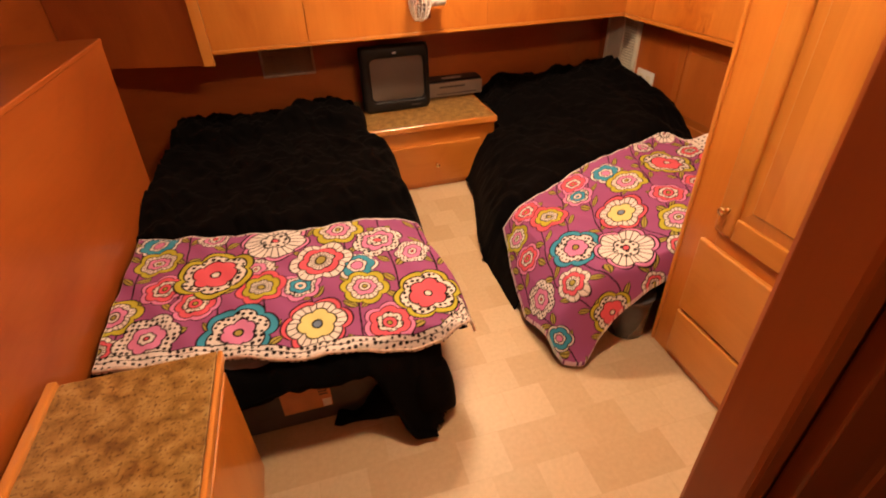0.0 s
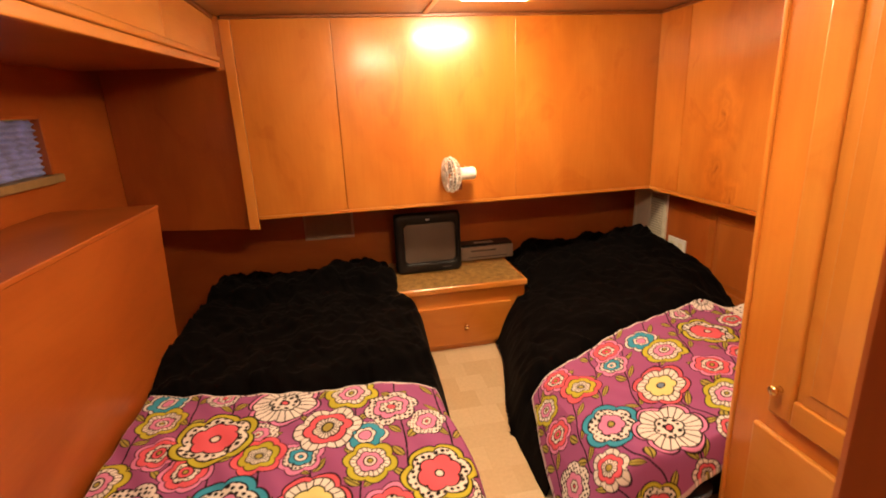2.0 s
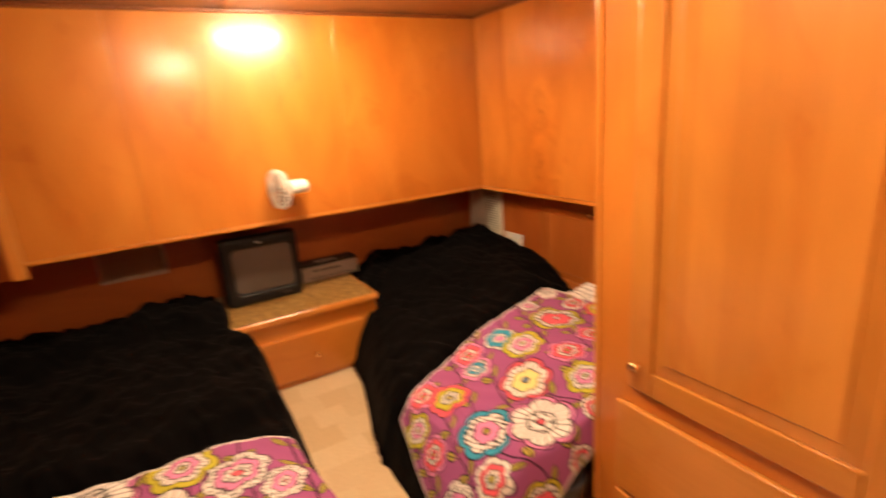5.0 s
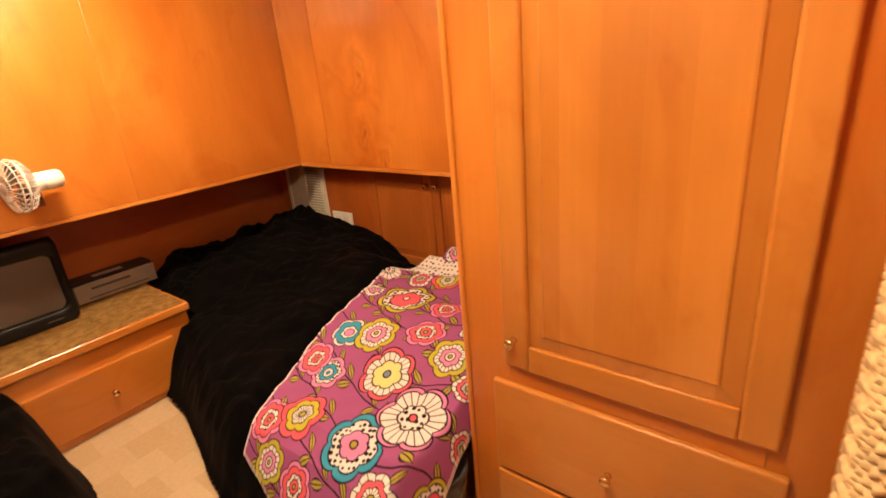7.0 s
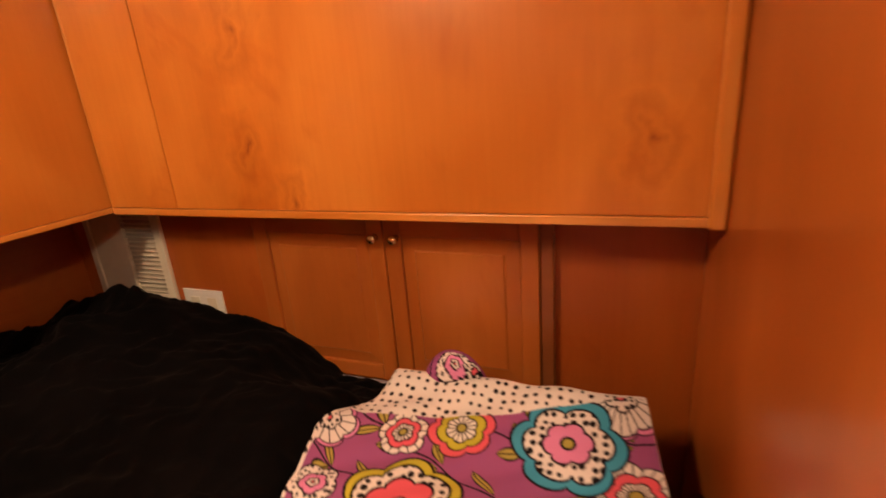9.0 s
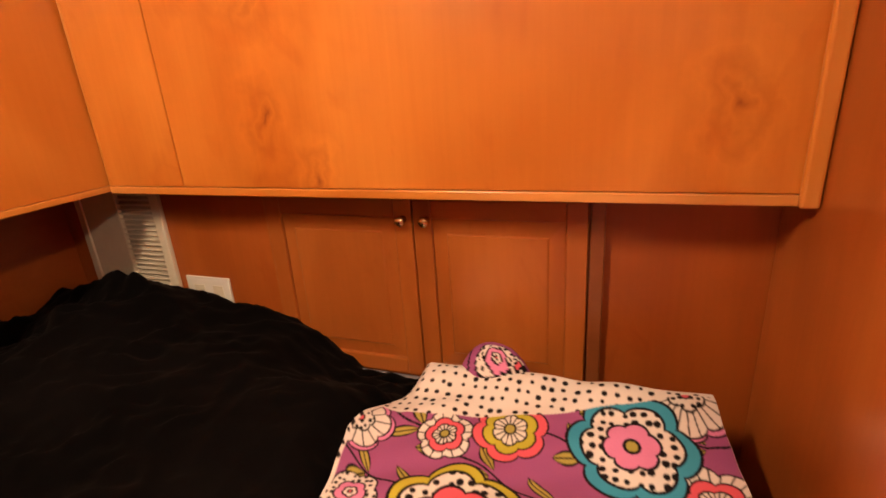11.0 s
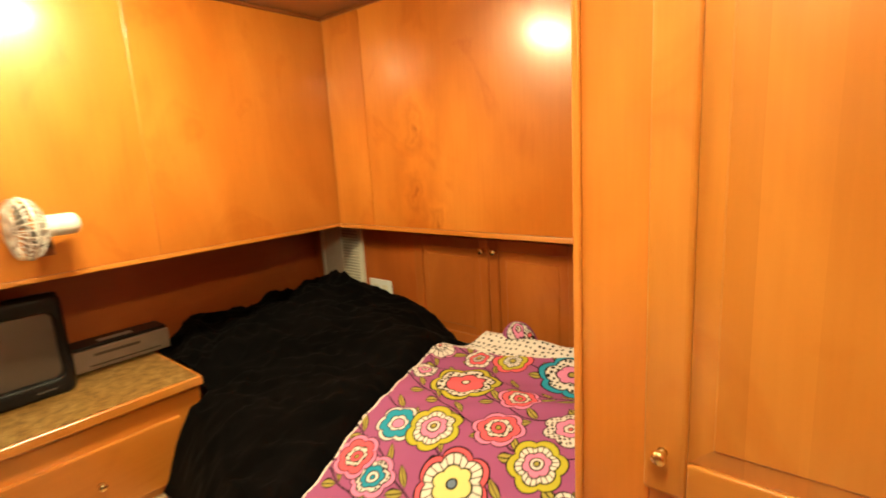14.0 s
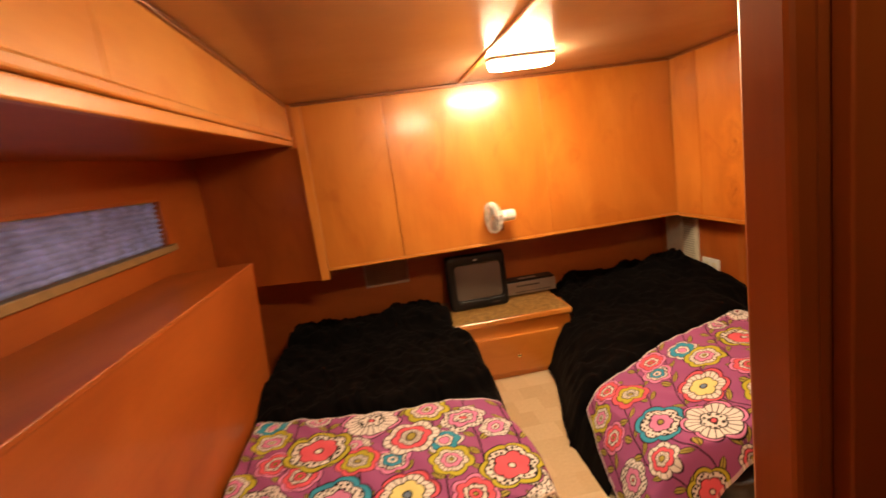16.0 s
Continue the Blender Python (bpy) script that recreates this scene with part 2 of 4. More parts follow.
def granite_material():
    m, n, l, b = nodes_of("speckled_laminate")
    tc = n.new("ShaderNodeTexCoord")
    a = n.new("ShaderNodeTexNoise")
    a.inputs["Scale"].default_value, a.inputs["Detail"].default_value = 26, 7
    a.inputs["Distortion"].default_value = 0.3
    l.new(tc.outputs["Object"], a.inputs["Vector"])
    r = ramp(n, [(0.32, (0.17, 0.078, 0.020)), (0.45, (0.28, 0.15, 0.040)), (0.58, (0.38, 0.22, 0.070)), (0.74, (0.46, 0.30, 0.12))])
    l.new(a.outputs[0], r.inputs[0])
    v = n.new("ShaderNodeTexNoise")
    v.inputs["Scale"].default_value, v.inputs["Detail"].default_value = 120, 4
    l.new(tc.outputs["Object"], v.inputs["Vector"])
    vr = ramp(n, [(0.34, (0.32, 0.22, 0.15)), (0.46, (1, 1, 1)), (0.62, (1, 1, 1)), (0.70, (1.2, 1.2, 1.15))])
    l.new(v.outputs[0], vr.inputs[0])
    mx = n.new("ShaderNodeMix")
    mx.data_type, mx.blend_type = "RGBA", "MULTIPLY"
    mx.inputs[0].default_value = 0.85
    l.new(r.outputs[0], mx.inputs[6])
    l.new(vr.outputs[0], mx.inputs[7])
    l.new(mx.outputs[2], b.inputs["Base Color"])
    b.inputs["Roughness"].default_value = 0.28
    return m


def ceiling_material():
    m, n, l, b = nodes_of("tan_glossy_headliner")
    tc = n.new("ShaderNodeTexCoord")
    t = n.new("ShaderNodeTexNoise")
    t.inputs["Scale"].default_value, t.inputs["Detail"].default_value = 2.2, 4
    l.new(tc.outputs["Object"], t.inputs["Vector"])
    r = ramp(n, [(0.3, (0.37, 0.22, 0.13)), (0.7, (0.43, 0.27, 0.16))])
    l.new(t.outputs[0], r.inputs[0])
    l.new(r.outputs[0], b.inputs["Base Color"])
    b.inputs["Roughness"].default_value = 0.22
    t2 = n.new("ShaderNodeTexNoise")
    t2.inputs["Scale"].default_value = 5.0
    l.new(tc.outputs["Object"], t2.inputs["Vector"])
    bp = n.new("ShaderNodeBump")
    bp.inputs["Strength"].default_value, bp.inputs["Distance"].default_value = 0.12, 0.02
    l.new(t2.outputs[0], bp.inputs["Height"])
    l.new(bp.outputs[0], b.inputs["Normal"])
    return m


def printed_cloth():
    """The printed cotton: its colours lie in the mesh as a colour attribute; weave and quilting in the relief."""
    m, n, l, b = nodes_of("printed_cotton")
    at = n.new("ShaderNodeAttribute")
    at.attribute_name = "print"
    l.new(at.outputs["Color"], b.inputs["Base Color"])
    b.inputs["Roughness"].default_value = 0.9
    b.inputs["Specular IOR Level"].default_value = 0.15
    tc = n.new("ShaderNodeTexCoord")
    t = n.new("ShaderNodeTexNoise")
    t.inputs["Scale"].default_value, t.inputs["Detail"].default_value = 220, 2
    l.new(tc.outputs["Object"], t.inputs["Vector"])
    bp = n.new("ShaderNodeBump")
    bp.inputs["Strength"].default_value, bp.inputs["Distance"].default_value = 0.25, 0.002
    l.new(t.outputs[0], bp.inputs["Height"])
    l.new(bp.outputs[0], b.inputs["Normal"])
    return m


def glow(name, colour, strength):
    m, n, l, b = nodes_of(name)
    b.inputs["Base Color"].default_value = (*colour, 1)
    b.inputs["Emission Color"].default_value = (*colour, 1)
    b.inputs["Emission Strength"].default_value = strength
    return m


FLOOR, GRANITE, CEIL, PRINT = floor_material(), granite_material(), ceiling_material(), printed_cloth()
DIFFUSER = glow("lamp_diffuser", LAMP_COLOUR, LAMP_POWER)
DIFFUSER_NEAR = glow("lamp_diffuser_dimmer", LAMP_COLOUR, LAMP_POWER_NEAR)
FILL_PASSAGE = glow("passage_fill_diffuser", LAMP_COLOUR, FILL_POWER_PASSAGE)
gm, gn, gl, gb = nodes_of("window_glass")
gb.inputs["Base Color"].default_value = (0.9, 0.95, 1, 1)
gb.inputs["Roughness"].default_value, gb.inputs["Transmission Weight"].default_value, gb.inputs["IOR"].default_value = 0.05, 1.0, 1.45
GLASS = gm
BLIND = plain("crinkled_foil_blind", (0.29, 0.35, 0.78), 0.35, 0.2, 0.35, 14, 0.9, 30)

# ---- mesh helpers ----
def mesh_of(name, bm, material, smooth=False):
    me = bpy.data.meshes.new(name)
    bm.to_mesh(me)
    bm.free()
    me.materials.append(material)
    if smooth:
        for p in me.polygons:
            p.use_smooth = True
    return me


def thing(name, label, category, bm=None, material=None, kind="", group="", smooth=False):
    ob = new(name, mesh_of(name, bm, material, smooth) if bm else None)
    return tagged(ob, label, category, group, kind)


def part(name, bm, material, parent, label="", smooth=False):
    ob = new(name, mesh_of(name, bm, material, smooth))
    ob.parent = parent
    return tagged(ob, label)


def block(x0, y0, z0, x1, y1, z1, bevel=0.0, seg=2, bm=None):
    """A box between two corners, its edges rounded by bevel."""
    b2 = bmesh.new()
    bmesh.ops.create_cube(b2, size=1)
    for v in b2.verts:
        v.co = Vector(((x0 + x1) / 2 + v.co.x * abs(x1 - x0), (y0 + y1) / 2 + v.co.y * abs(y1 - y0), (z0 + z1) / 2 + v.co.z * abs(z1 - z0)))
    if bevel:
        bmesh.ops.bevel(b2, geom=b2.edges[:], offset=bevel, segments=seg, affect="EDGES", profile=0.5)
    if bm is None:
        return b2
    tmp = bpy.data.meshes.new("tmp")
    b2.to_mesh(tmp)
    b2.free()
    bm.from_mesh(tmp)
    bpy.data.meshes.remove(tmp)
    return bm


def lathe(profile, seg=24, axis="Z", at=(0, 0, 0), bm=None):
    """A turned shape from (radius, height) pairs, closed at both ends."""
    bm = bm or bmesh.new()
    rings = []
    for r, h in profile:
        ring = []
        for k in range(seg):
            a = 2 * math.pi * k / seg
            p = Vector((r * math.cos(a), r * math.sin(a), h))
            if axis == "X":
                p = Vector((p.z, p.x, p.y))
            if axis == "Y":
                p = Vector((p.x, p.z, p.y))
            ring.append(bm.verts.new(p + Vector(at)))
        rings.append(ring)
    for a, b in zip(rings, rings[1:]):
        for k in range(seg):
            bm.faces.new((a[k], a[(k + 1) % seg], b[(k + 1) % seg], b[k]))
    bm.faces.new(rings[0])
    bm.faces.new(rings[-1])
    bmesh.ops.recalc_face_normals(bm, faces=bm.faces[:])
    return bm


def tube(points, radius, seg=8, bm=None):
    """A round bar along a polyline."""
    bm = bm or bmesh.new()
    pts = [Vector(p) for p in points]
    rings = []
    for i, p in enumerate(pts):
        d = (pts[min(i + 1, len(pts) - 1)] - pts[max(i - 1, 0)]).normalized()
        u = d.cross(Vector((0.3, 0.5, 0.81))).normalized()
        w = d.cross(u)
        rings.append([bm.verts.new(p + radius * (math.cos(2 * math.pi * k / seg) * u + math.sin(2 * math.pi * k / seg) * w)) for k in range(seg)])
    for a, b in zip(rings, rings[1:]):
        for k in range(seg):
            bm.faces.new((a[k], a[(k + 1) % seg], b[(k + 1) % seg], b[k]))
    bm.faces.new(rings[0])
    bm.faces.new(rings[-1])
    bmesh.ops.recalc_face_normals(bm, faces=bm.faces[:])
    return bm


def knob(parent, at, axis, name="knob", label="brass knob"):
    """A small turned knob that stands out along -axis."""
    s = -1
    prof = [(0.004, 0), (0.010, 0.001 * s), (0.006, 0.006 * s), (0.0055, 0.014 * s), (0.012, 0.019 * s), (0.0145, 0.025 * s), (0.012, 0.031 * s), (0.003, 0.034 * s)]
    return part(name, lathe(prof, 20, axis, at), BRASS, parent, label, True)


def raised_panel(parent, name, plane, face, a0, a1, z0, z1, t, mat_v, mat_h, mat_p, stile=0.055, soft=0.004):
    """A frame-and-panel door in the plane x or y = face, standing out by t along the negative axis: stiles, rails, fielded panel."""
    def slab(lo, hi, zl, zh, d0, d1, bev, seg=2):
        if plane == "x":
            return block(face - d1, lo, zl, face - d0, hi, zh, bev, seg)
        return block(lo, face - d1, zl, hi, face - d0, zh, bev, seg)
    door = part(name, slab(a0 + stile - 0.004, a1 - stile + 0.004, z0 + stile - 0.004, z1 - stile + 0.004, 0.002, t - 0.012, 0.0), mat_p, parent)
    part("stile", slab(a0, a0 + stile, z0, z1, 0.001, t, soft, 3), mat_v, door)
    part("stile", slab(a1 - stile, a1, z0, z1, 0.001, t, soft, 3), mat_v, door)
    part("rail", slab(a0 + stile, a1 - stile, z0, z0 + stile, 0.001, t - 0.0005, 0.004), mat_h, door)
    part("rail", slab(a0 + stile, a1 - stile, z1 - stile, z1, 0.001, t - 0.0005, 0.004), mat_h, door)
    # fielded centre with sloping sides
    i0, i1, j0, j1, w = a0 + stile + 0.001, a1 - stile - 0.001, z0 + stile + 0.001, z1 - stile - 0.001, 0.038
    bm = bmesh.new()
    lo = [(i0, j0), (i1, j0), (i1, j1), (i0, j1)]
    hi = [(i0 + w, j0 + w), (i1 - w, j0 + w), (i1 - w, j1 - w), (i0 + w, j1 - w)]
    def at(p, d):
        return (face - d, p[0], p[1]) if plane == "x" else (p[0], face - d, p[1])
    va = [bm.verts.new(at(p, t - 0.010)) for p in lo]
    vb = [bm.verts.new(at(p, t - 0.005)) for p in hi]
    vc = [bm.verts.new(at((p[0] + (0.004 if k in (0, 3) else -0.004), p[1] + (0.004 if k < 2 else -0.004)), t - 0.001)) for k, p in enumerate(hi)]
    for k in range(4):
        bm.faces.new((va[k], va[(k + 1) % 4], vb[(k + 1) % 4], vb[k]))
        bm.faces.new((vb[k], vb[(k + 1) % 4], vc[(k + 1) % 4], vc[k]))
    bm.faces.new(vc)
    bmesh.ops.recalc_face_normals(bm, faces=bm.faces[:])
    part("field", bm, mat_p, door)
    return door


def smooth01(a, b, x):
    t = np.clip((x - a) / (b - a), 0, 1)
    return t * t * (3 - 2 * t)


# ---- plan ----
CEILING, BACK, RIGHT, HULL = 1.95, 0.46, 0.15, -3.15   # recess walls behind the upper cabinets, outer wall
XL, ZB = -2.46, 0.90                                    # end and lower edge of the upper cabinets
LEDGE_X, LEDGE_Z, LEDGE_END = -2.73, 1.108, -0.55
LOCK_X, LOCK_FAR, LOCK_NEAR = -0.805, -1.724, -2.634
UP_END = -1.70                                          # end of the right upper cabinet
JAMB_X, BULK_Y = -1.578, -2.638
SOUTH = -4.3

# ---- structure ----
thing("floor", "cream vinyl floor with faint square pattern", "floor", block(HULL - 0.1, SOUTH - 0.1, -0.06, 0.3, 0.55, 0.0), FLOOR, "structure")
bm = block(HULL - 0.1, SOUTH - 0.1, CEILING, 0.3, 0.55, CEILING + 0.05)
thing("ceiling", "glossy tan headliner ceiling", "ceiling", bm, CEIL, "structure")
seam = thing("trim", "wooden batten over the ceiling joint", "trim", block(-1.437, -3.4, CEILING - 0.008, -1.407, -0.012, CEILING, 0.003), EDGE_Y, "structure")
thing("wall_north", "stained veneer wall behind the beds, darkened further for recess shade", "wall", block(HULL - 0.1, BACK, 0, 0.3, BACK + 0.06, CEILING), RED_X, "structure")
thing("wall_east", "stained veneer wall beside the bed, darkened further for recess shade", "wall", block(RIGHT, SOUTH, 0, RIGHT + 0.06, BACK, CEILING), RED_Z, "structure")
# Out of view: added to close the room so that light bounces back.
thing("wall_south", "unseen veneer wall added to close the passage", "wall", block(HULL, SOUTH - 0.06, 0, RIGHT, SOUTH, CEILING), RED_Z, "structure")
# outer wall with the window opening
WY0, WY1, WZ0, WZ1 = -2.3, -0.44, 1.255, 1.50
bm = block(HULL - 0.05, SOUTH, 0, HULL, BACK, WZ0)
block(HULL - 0.05, SOUTH, WZ1, HULL, BACK, CEILING, bm=bm)
block(HULL - 0.05, SOUTH, WZ0, HULL, WY0, WZ1, bm=bm)
block(HULL - 0.05, WY1, WZ0, HULL, BACK, WZ1, bm=bm)
thing("wall_west", "red-brown veneer outer wall above the side ledge, partly darkened for shade", "wall", bm, RED_Y, "structure")
win = thing("window_1", "low side window with a crinkled blue-grey blind", "window", block(HULL - 0.044, WY0 + 0.002, WZ0 + 0.002, HULL - 0.034, WY1 - 0.002, WZ1 - 0.002), GLASS, "structure")
win.visible_shadow = False
part("window_sill", block(HULL - 0.02, WY0 - 0.03, WZ0 - 0.035, HULL + 0.028, WY1 + 0.03, WZ0, 0.005), plain("tan_sill", (0.30, 0.19, 0.08), 0.5), win, "tan sill strip")
part("window_frame", block(HULL - 0.03, WY1 - 0.022, WZ0, HULL + 0.008, WY1, WZ1, 0.003), RED_Z, win)
part("window_frame", block(HULL - 0.03, WY0, WZ1 - 0.015, HULL + 0.008, WY1 - 0.022, WZ1, 0.003), RED_Y, win)
nb = 9
bm = bmesh.new()
rows_b = []
for i in range(nb * 6 + 1):
    zz = WZ0 + 0.004 + (WZ1 - WZ0 - 0.02) * i / (nb * 6)
    rows_b.append([bm.verts.new((HULL - 0.02 + 0.007 * math.sin(i * math.pi / 3) + 0.006 * noise.noise((k * 0.35, i * 0.6, 2.0)), WY0 + 0.004 + (WY1 - WY0 - 0.03) * k / 90, zz + 0.004 * noise.noise((k * 0.2, i * 0.3, 9.0)))) for k in range(91)])
for a, b in zip(rows_b, rows_b[1:]):
    for k in range(90):
        bm.faces.new((a[k], a[k + 1], b[k + 1], b[k]))
part("blind", bm, BLIND, win, "crinkled shiny blue-grey blind", True)

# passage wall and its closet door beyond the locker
thing("wall_passage", "red-brown veneer bulkhead at the cabin entrance, its shade partly in the colour", "wall", block(JAMB_X + 0.03, BULK_Y - 0.05, 0, RIGHT, BULK_Y, CEILING), RED_Z, "structure")
thing("door_jamb", "rounded wooden post at the end of the bulkhead", "jamb", block(JAMB_X - 0.008, BULK_Y - 0.064, 0, JAMB_X + 0.03, BULK_Y + 0.012, CEILING, 0.008), RED_Z, "structure")
door = thing("door_1", "red-brown panelled door lying against the bulkhead, its shade partly in the colour", "door", kind="structure")
raised_panel(door, "leaf", "y", BULK_Y - 0.052, JAMB_X + 0.05, -0.72, 0.02, 1.9, 0.028, RED_Z, RED_X, RED_Z, 0.11)

# ---- back upper cabinet ----
cab = thing("upper_cabinet", "wide varnished overhead cabinet with flat doors above the beds", "cabinet")
part("body", block(XL + 0.004, 0.006, ZB + 0.02, -0.004, BACK - 0.004, CEILING - 0.003), WOOD_X, cab)
T0 = CEILING - 0.018
for a, b2 in ((XL + 0.045, -1.9255), (-1.9215, -0.9118), (-0.9112, -0.006)):
    part("door", block(a, -0.016, ZB + 0.018, b2, 0.004, T0, 0.002), WOOD_Z, cab)
part("stile", block(XL - 0.012, -0.02, ZB - 0.055, XL + 0.043, 0.004, T0, 0.004), EDGE_Z, cab)
part("filler", block(-2.515, -0.011, 1.69, XL - 0.0125, 0.004, CEILING - 0.002), WOOD_Z, cab)
part("lower_rail", block(XL + 0.043, -0.02, ZB, -0.004, 0.004, ZB + 0.017, 0.003), EDGE_X, cab, "light edging strip")
part("top_trim", block(XL, -0.022, CEILING - 0.017, -0.004, 0.002, CEILING - 0.001, 0.003), DARKWOOD, cab)
# raking end panel from the cabinet's end to the outer wall
bm = bmesh.new()
for z in (ZB - 0.05, 1.72):
    for p in ((XL, -0.012), (HULL + 0.004, 0.19), (HULL + 0.004, 0.21), (XL, 0.008)):
        bm.verts.new((*p, z))
bm.verts.ensure_lookup_table()
v = bm.verts
for f in ((0, 1, 2, 3), (4, 5, 6, 7), (0, 1, 5, 4), (1, 2, 6, 5), (2, 3, 7, 6), (3, 0, 4, 7)):
    bm.faces.new([v[i] for i in f])
bmesh.ops.recalc_face_normals(bm, faces=bm.faces[:])
part("end_panel", bm, RED_Z, cab, "red-brown end panel, its shade partly in the colour")

# ---- right upper cabinet ----
cab = thing("upper_cabinet", "varnished overhead cabinet with knotty veneer beside the locker", "cabinet")
part("body", block(0.006, UP_END + 0.022, ZB + 0.02, RIGHT - 0.004, -0.004, CEILING - 0.003), WOOD_Y, cab)
for a, b2 in ((-0.2885, -0.022), (UP_END + 0.010, -0.2930)):
    part("door", block(-0.012, a, ZB + 0.018, 0.004, b2, T0, 0.002), KNOTTY, cab)
part("lower_rail", block(-0.016, UP_END + 0.008, ZB - 0.004, 0.004, -0.024, ZB + 0.0165, 0.003), EDGE_Y, cab, "light edging strip")
part("top_trim", block(-0.018, UP_END + 0.004, CEILING - 0.0175, 0.002, -0.026, CEILING - 0.0015, 0.003), DARKWOOD, cab)
part("corner_bead", block(-0.034, UP_END + 0.005, ZB - 0.004, -0.0165, UP_END + 0.036, T0, 0.006, 3), EDGE_Z, cab)
part("corner_bead", block(-0.014, -0.031, ZB, -0.001, -0.0235, T0, 0.002), EDGE_Z, cab)

# ---- left upper cabinet over the ledge ----
LUX, LUZ = -2.50, 1.702
cab = thing("upper_cabinet", "long low overhead cabinet with a moulded lower rail above the window", "cabinet")
part("soffit", block(HULL + 0.003, SOUTH + 0.004, LUZ + 0.004, LUX - 0.018, -0.03, LUZ + 0.018), RED_Y, cab, "red-brown underside, its shade partly in the colour")
for a, b2 in ((-0.7955, -0.014), (-2.118, -0.7985), (-2.9, -2.122), (SOUTH + 0.01, -2.904)):
    part("door", block(LUX - 0.016, a, LUZ + 0.058, LUX, b2, T0, 0.002), SIDE_WOOD_Y, cab)
part("lower_rail", block(LUX - 0.017, SOUTH + 0.01, LUZ, LUX + 0.006, -0.013, LUZ + 0.03, 0.004), EDGE_Y, cab)
part("moulding", block(LUX - 0.017, SOUTH + 0.01, LUZ + 0.032, LUX + 0.012, -0.013, LUZ + 0.056, 0.006), EDGE_Y, cab)
part("top_trim", block(LUX - 0.017, SOUTH + 0.01, T0 + 0.001, LUX + 0.01, -0.024, CEILING - 0.001, 0.004), DARKWOOD, cab)

for o in cab.children:
    for v in o.data.vertices:
        v.co.z += 0.026 * v.co.y * max(0.0, 1 - (v.co.z - LUZ) / (T0 - LUZ))

# ---- side ledge ----
led = thing("side_ledge", "deep veneered ledge under the window beside the bed", "ledge")
bm = block(LEDGE_X - 0.016, SOUTH + 0.004, 0.002, LEDGE_X, LEDGE_END, LEDGE_Z - 0.02)
for v in bm.verts:
    if v.co.z < 0.5:
        v.co.x -= 0.050          # the panel leans out a little towards the floor
part("front_panel", bm, RED_Y, led)
part("top", block(HULL + 0.003, SOUTH + 0.004, LEDGE_Z - 0.0195, LEDGE_X + 0.004, LEDGE_END + 0.004, LEDGE_Z, 0.004), RED_Y, led)
part("end_panel", block(HULL + 0.003, LEDGE_END - 0.016, 0.002, LEDGE_X - 0.068, LEDGE_END - 0.001, LEDGE_Z - 0.0205), RED_Z, led)

# ---- locker ----
lk = thing("locker", "tall varnished locker with a panelled door over two drawers", "cabinet")
bm = block(LOCK_X + 0.022, LOCK_NEAR, 0.09, RIGHT - 0.004, LOCK_FAR, CEILING - 0.003)
for v in bm.verts:
    if v.co.y > -2.0 and v.co.x > 0:
        v.co.y += 0.033
part("body", bm, CUP_Z, lk)
part("plinth", block(LOCK_X + 0.03, LOCK_NEAR, 0.001, RIGHT - 0.004, LOCK_FAR - 0.004, 0.089), LOCK_WOOD_Y, lk)
part("corner_edging", block(LOCK_X - 0.006, LOCK_FAR - 0.011, 0.002, LOCK_X + 0.021, LOCK_FAR + 0.005, CEILING - 0.004, 0.005, 3), EDGE_Z, lk, "light rounded edging strip")
part("stile", block(LOCK_X, LOCK_FAR - 0.144, 0.002, LOCK_X + 0.021, LOCK_FAR - 0.0115, CEILING - 0.004, 0.002), WOOD_Z, lk)
part("stile", block(LOCK_X, LOCK_NEAR, 0.002, LOCK_X + 0.021, -2.455, CEILING - 0.004, 0.002), WOOD_Z, lk)
for za, zb in ((0.002, 0.06), (0.232, 0.268), (0.542, 0.63), (1.89, CEILING - 0.004)):
    part("rail", block(LOCK_X - 0.002, -2.4545, za, LOCK_X + 0.021, LOCK_FAR - 0.1445, zb, 0.002), WOOD_Y, lk)
raised_panel(lk, "door", "x", LOCK_X - 0.0025, -2.475, -1.862, 0.615, 1.905, 0.022, LOCK_WOOD_Z, LOCK_WOOD_Y, LOCK_STAVES, 0.074, 0.009)
knob(lk, (LOCK_X - 0.023, -1.896, 0.700), "X")
for za, zb, zk in ((0.256, 0.558, 0.388), (0.045, 0.244, 0.15)):
    dr = part("drawer", block(LOCK_X - 0.023, -2.50, za, LOCK_X - 0.0025, -1.822, zb, 0.008, 3), LOCK_WOOD_Y, lk)
    knob(dr, (LOCK_X - 0.022, -2.148, zk), "X")

# ---- nightstand between the beds ----
NX0, NX1, NY = -1.70, -0.88, -0.135
ns = thing("nightstand", "low built-in nightstand with a speckled laminate top and one drawer", "nightstand")
part("body", block(NX0 + 0.01, NY + 0.02, 0.002, NX1 - 0.01, BACK - 0.004, 0.385), WOOD_X, ns)
part("countertop", block(NX0 + 0.012, NY + 0.012, 0.386, NX1 - 0.012, BACK - 0.004, 0.424, 0.002), GRANITE, ns, "brown speckled laminate top")
part("edging", block(NX0, NY - 0.006, 0.384, NX1, NY + 0.0115, 0.423, 0.007, 3), EDGE_X, ns)
part("edging", block(NX1 - 0.0115, NY + 0.0125, 0.384, NX1, BACK - 0.004, 0.423, 0.005), EDGE_Y, ns)
dr = part("drawer", block(-1.570, NY - 0.002, 0.036, -0.985, NY + 0.019, 0.292, 0.006), WOOD_X, ns)
knob(dr, (-1.278, NY - 0.001, 0.16), "Y")

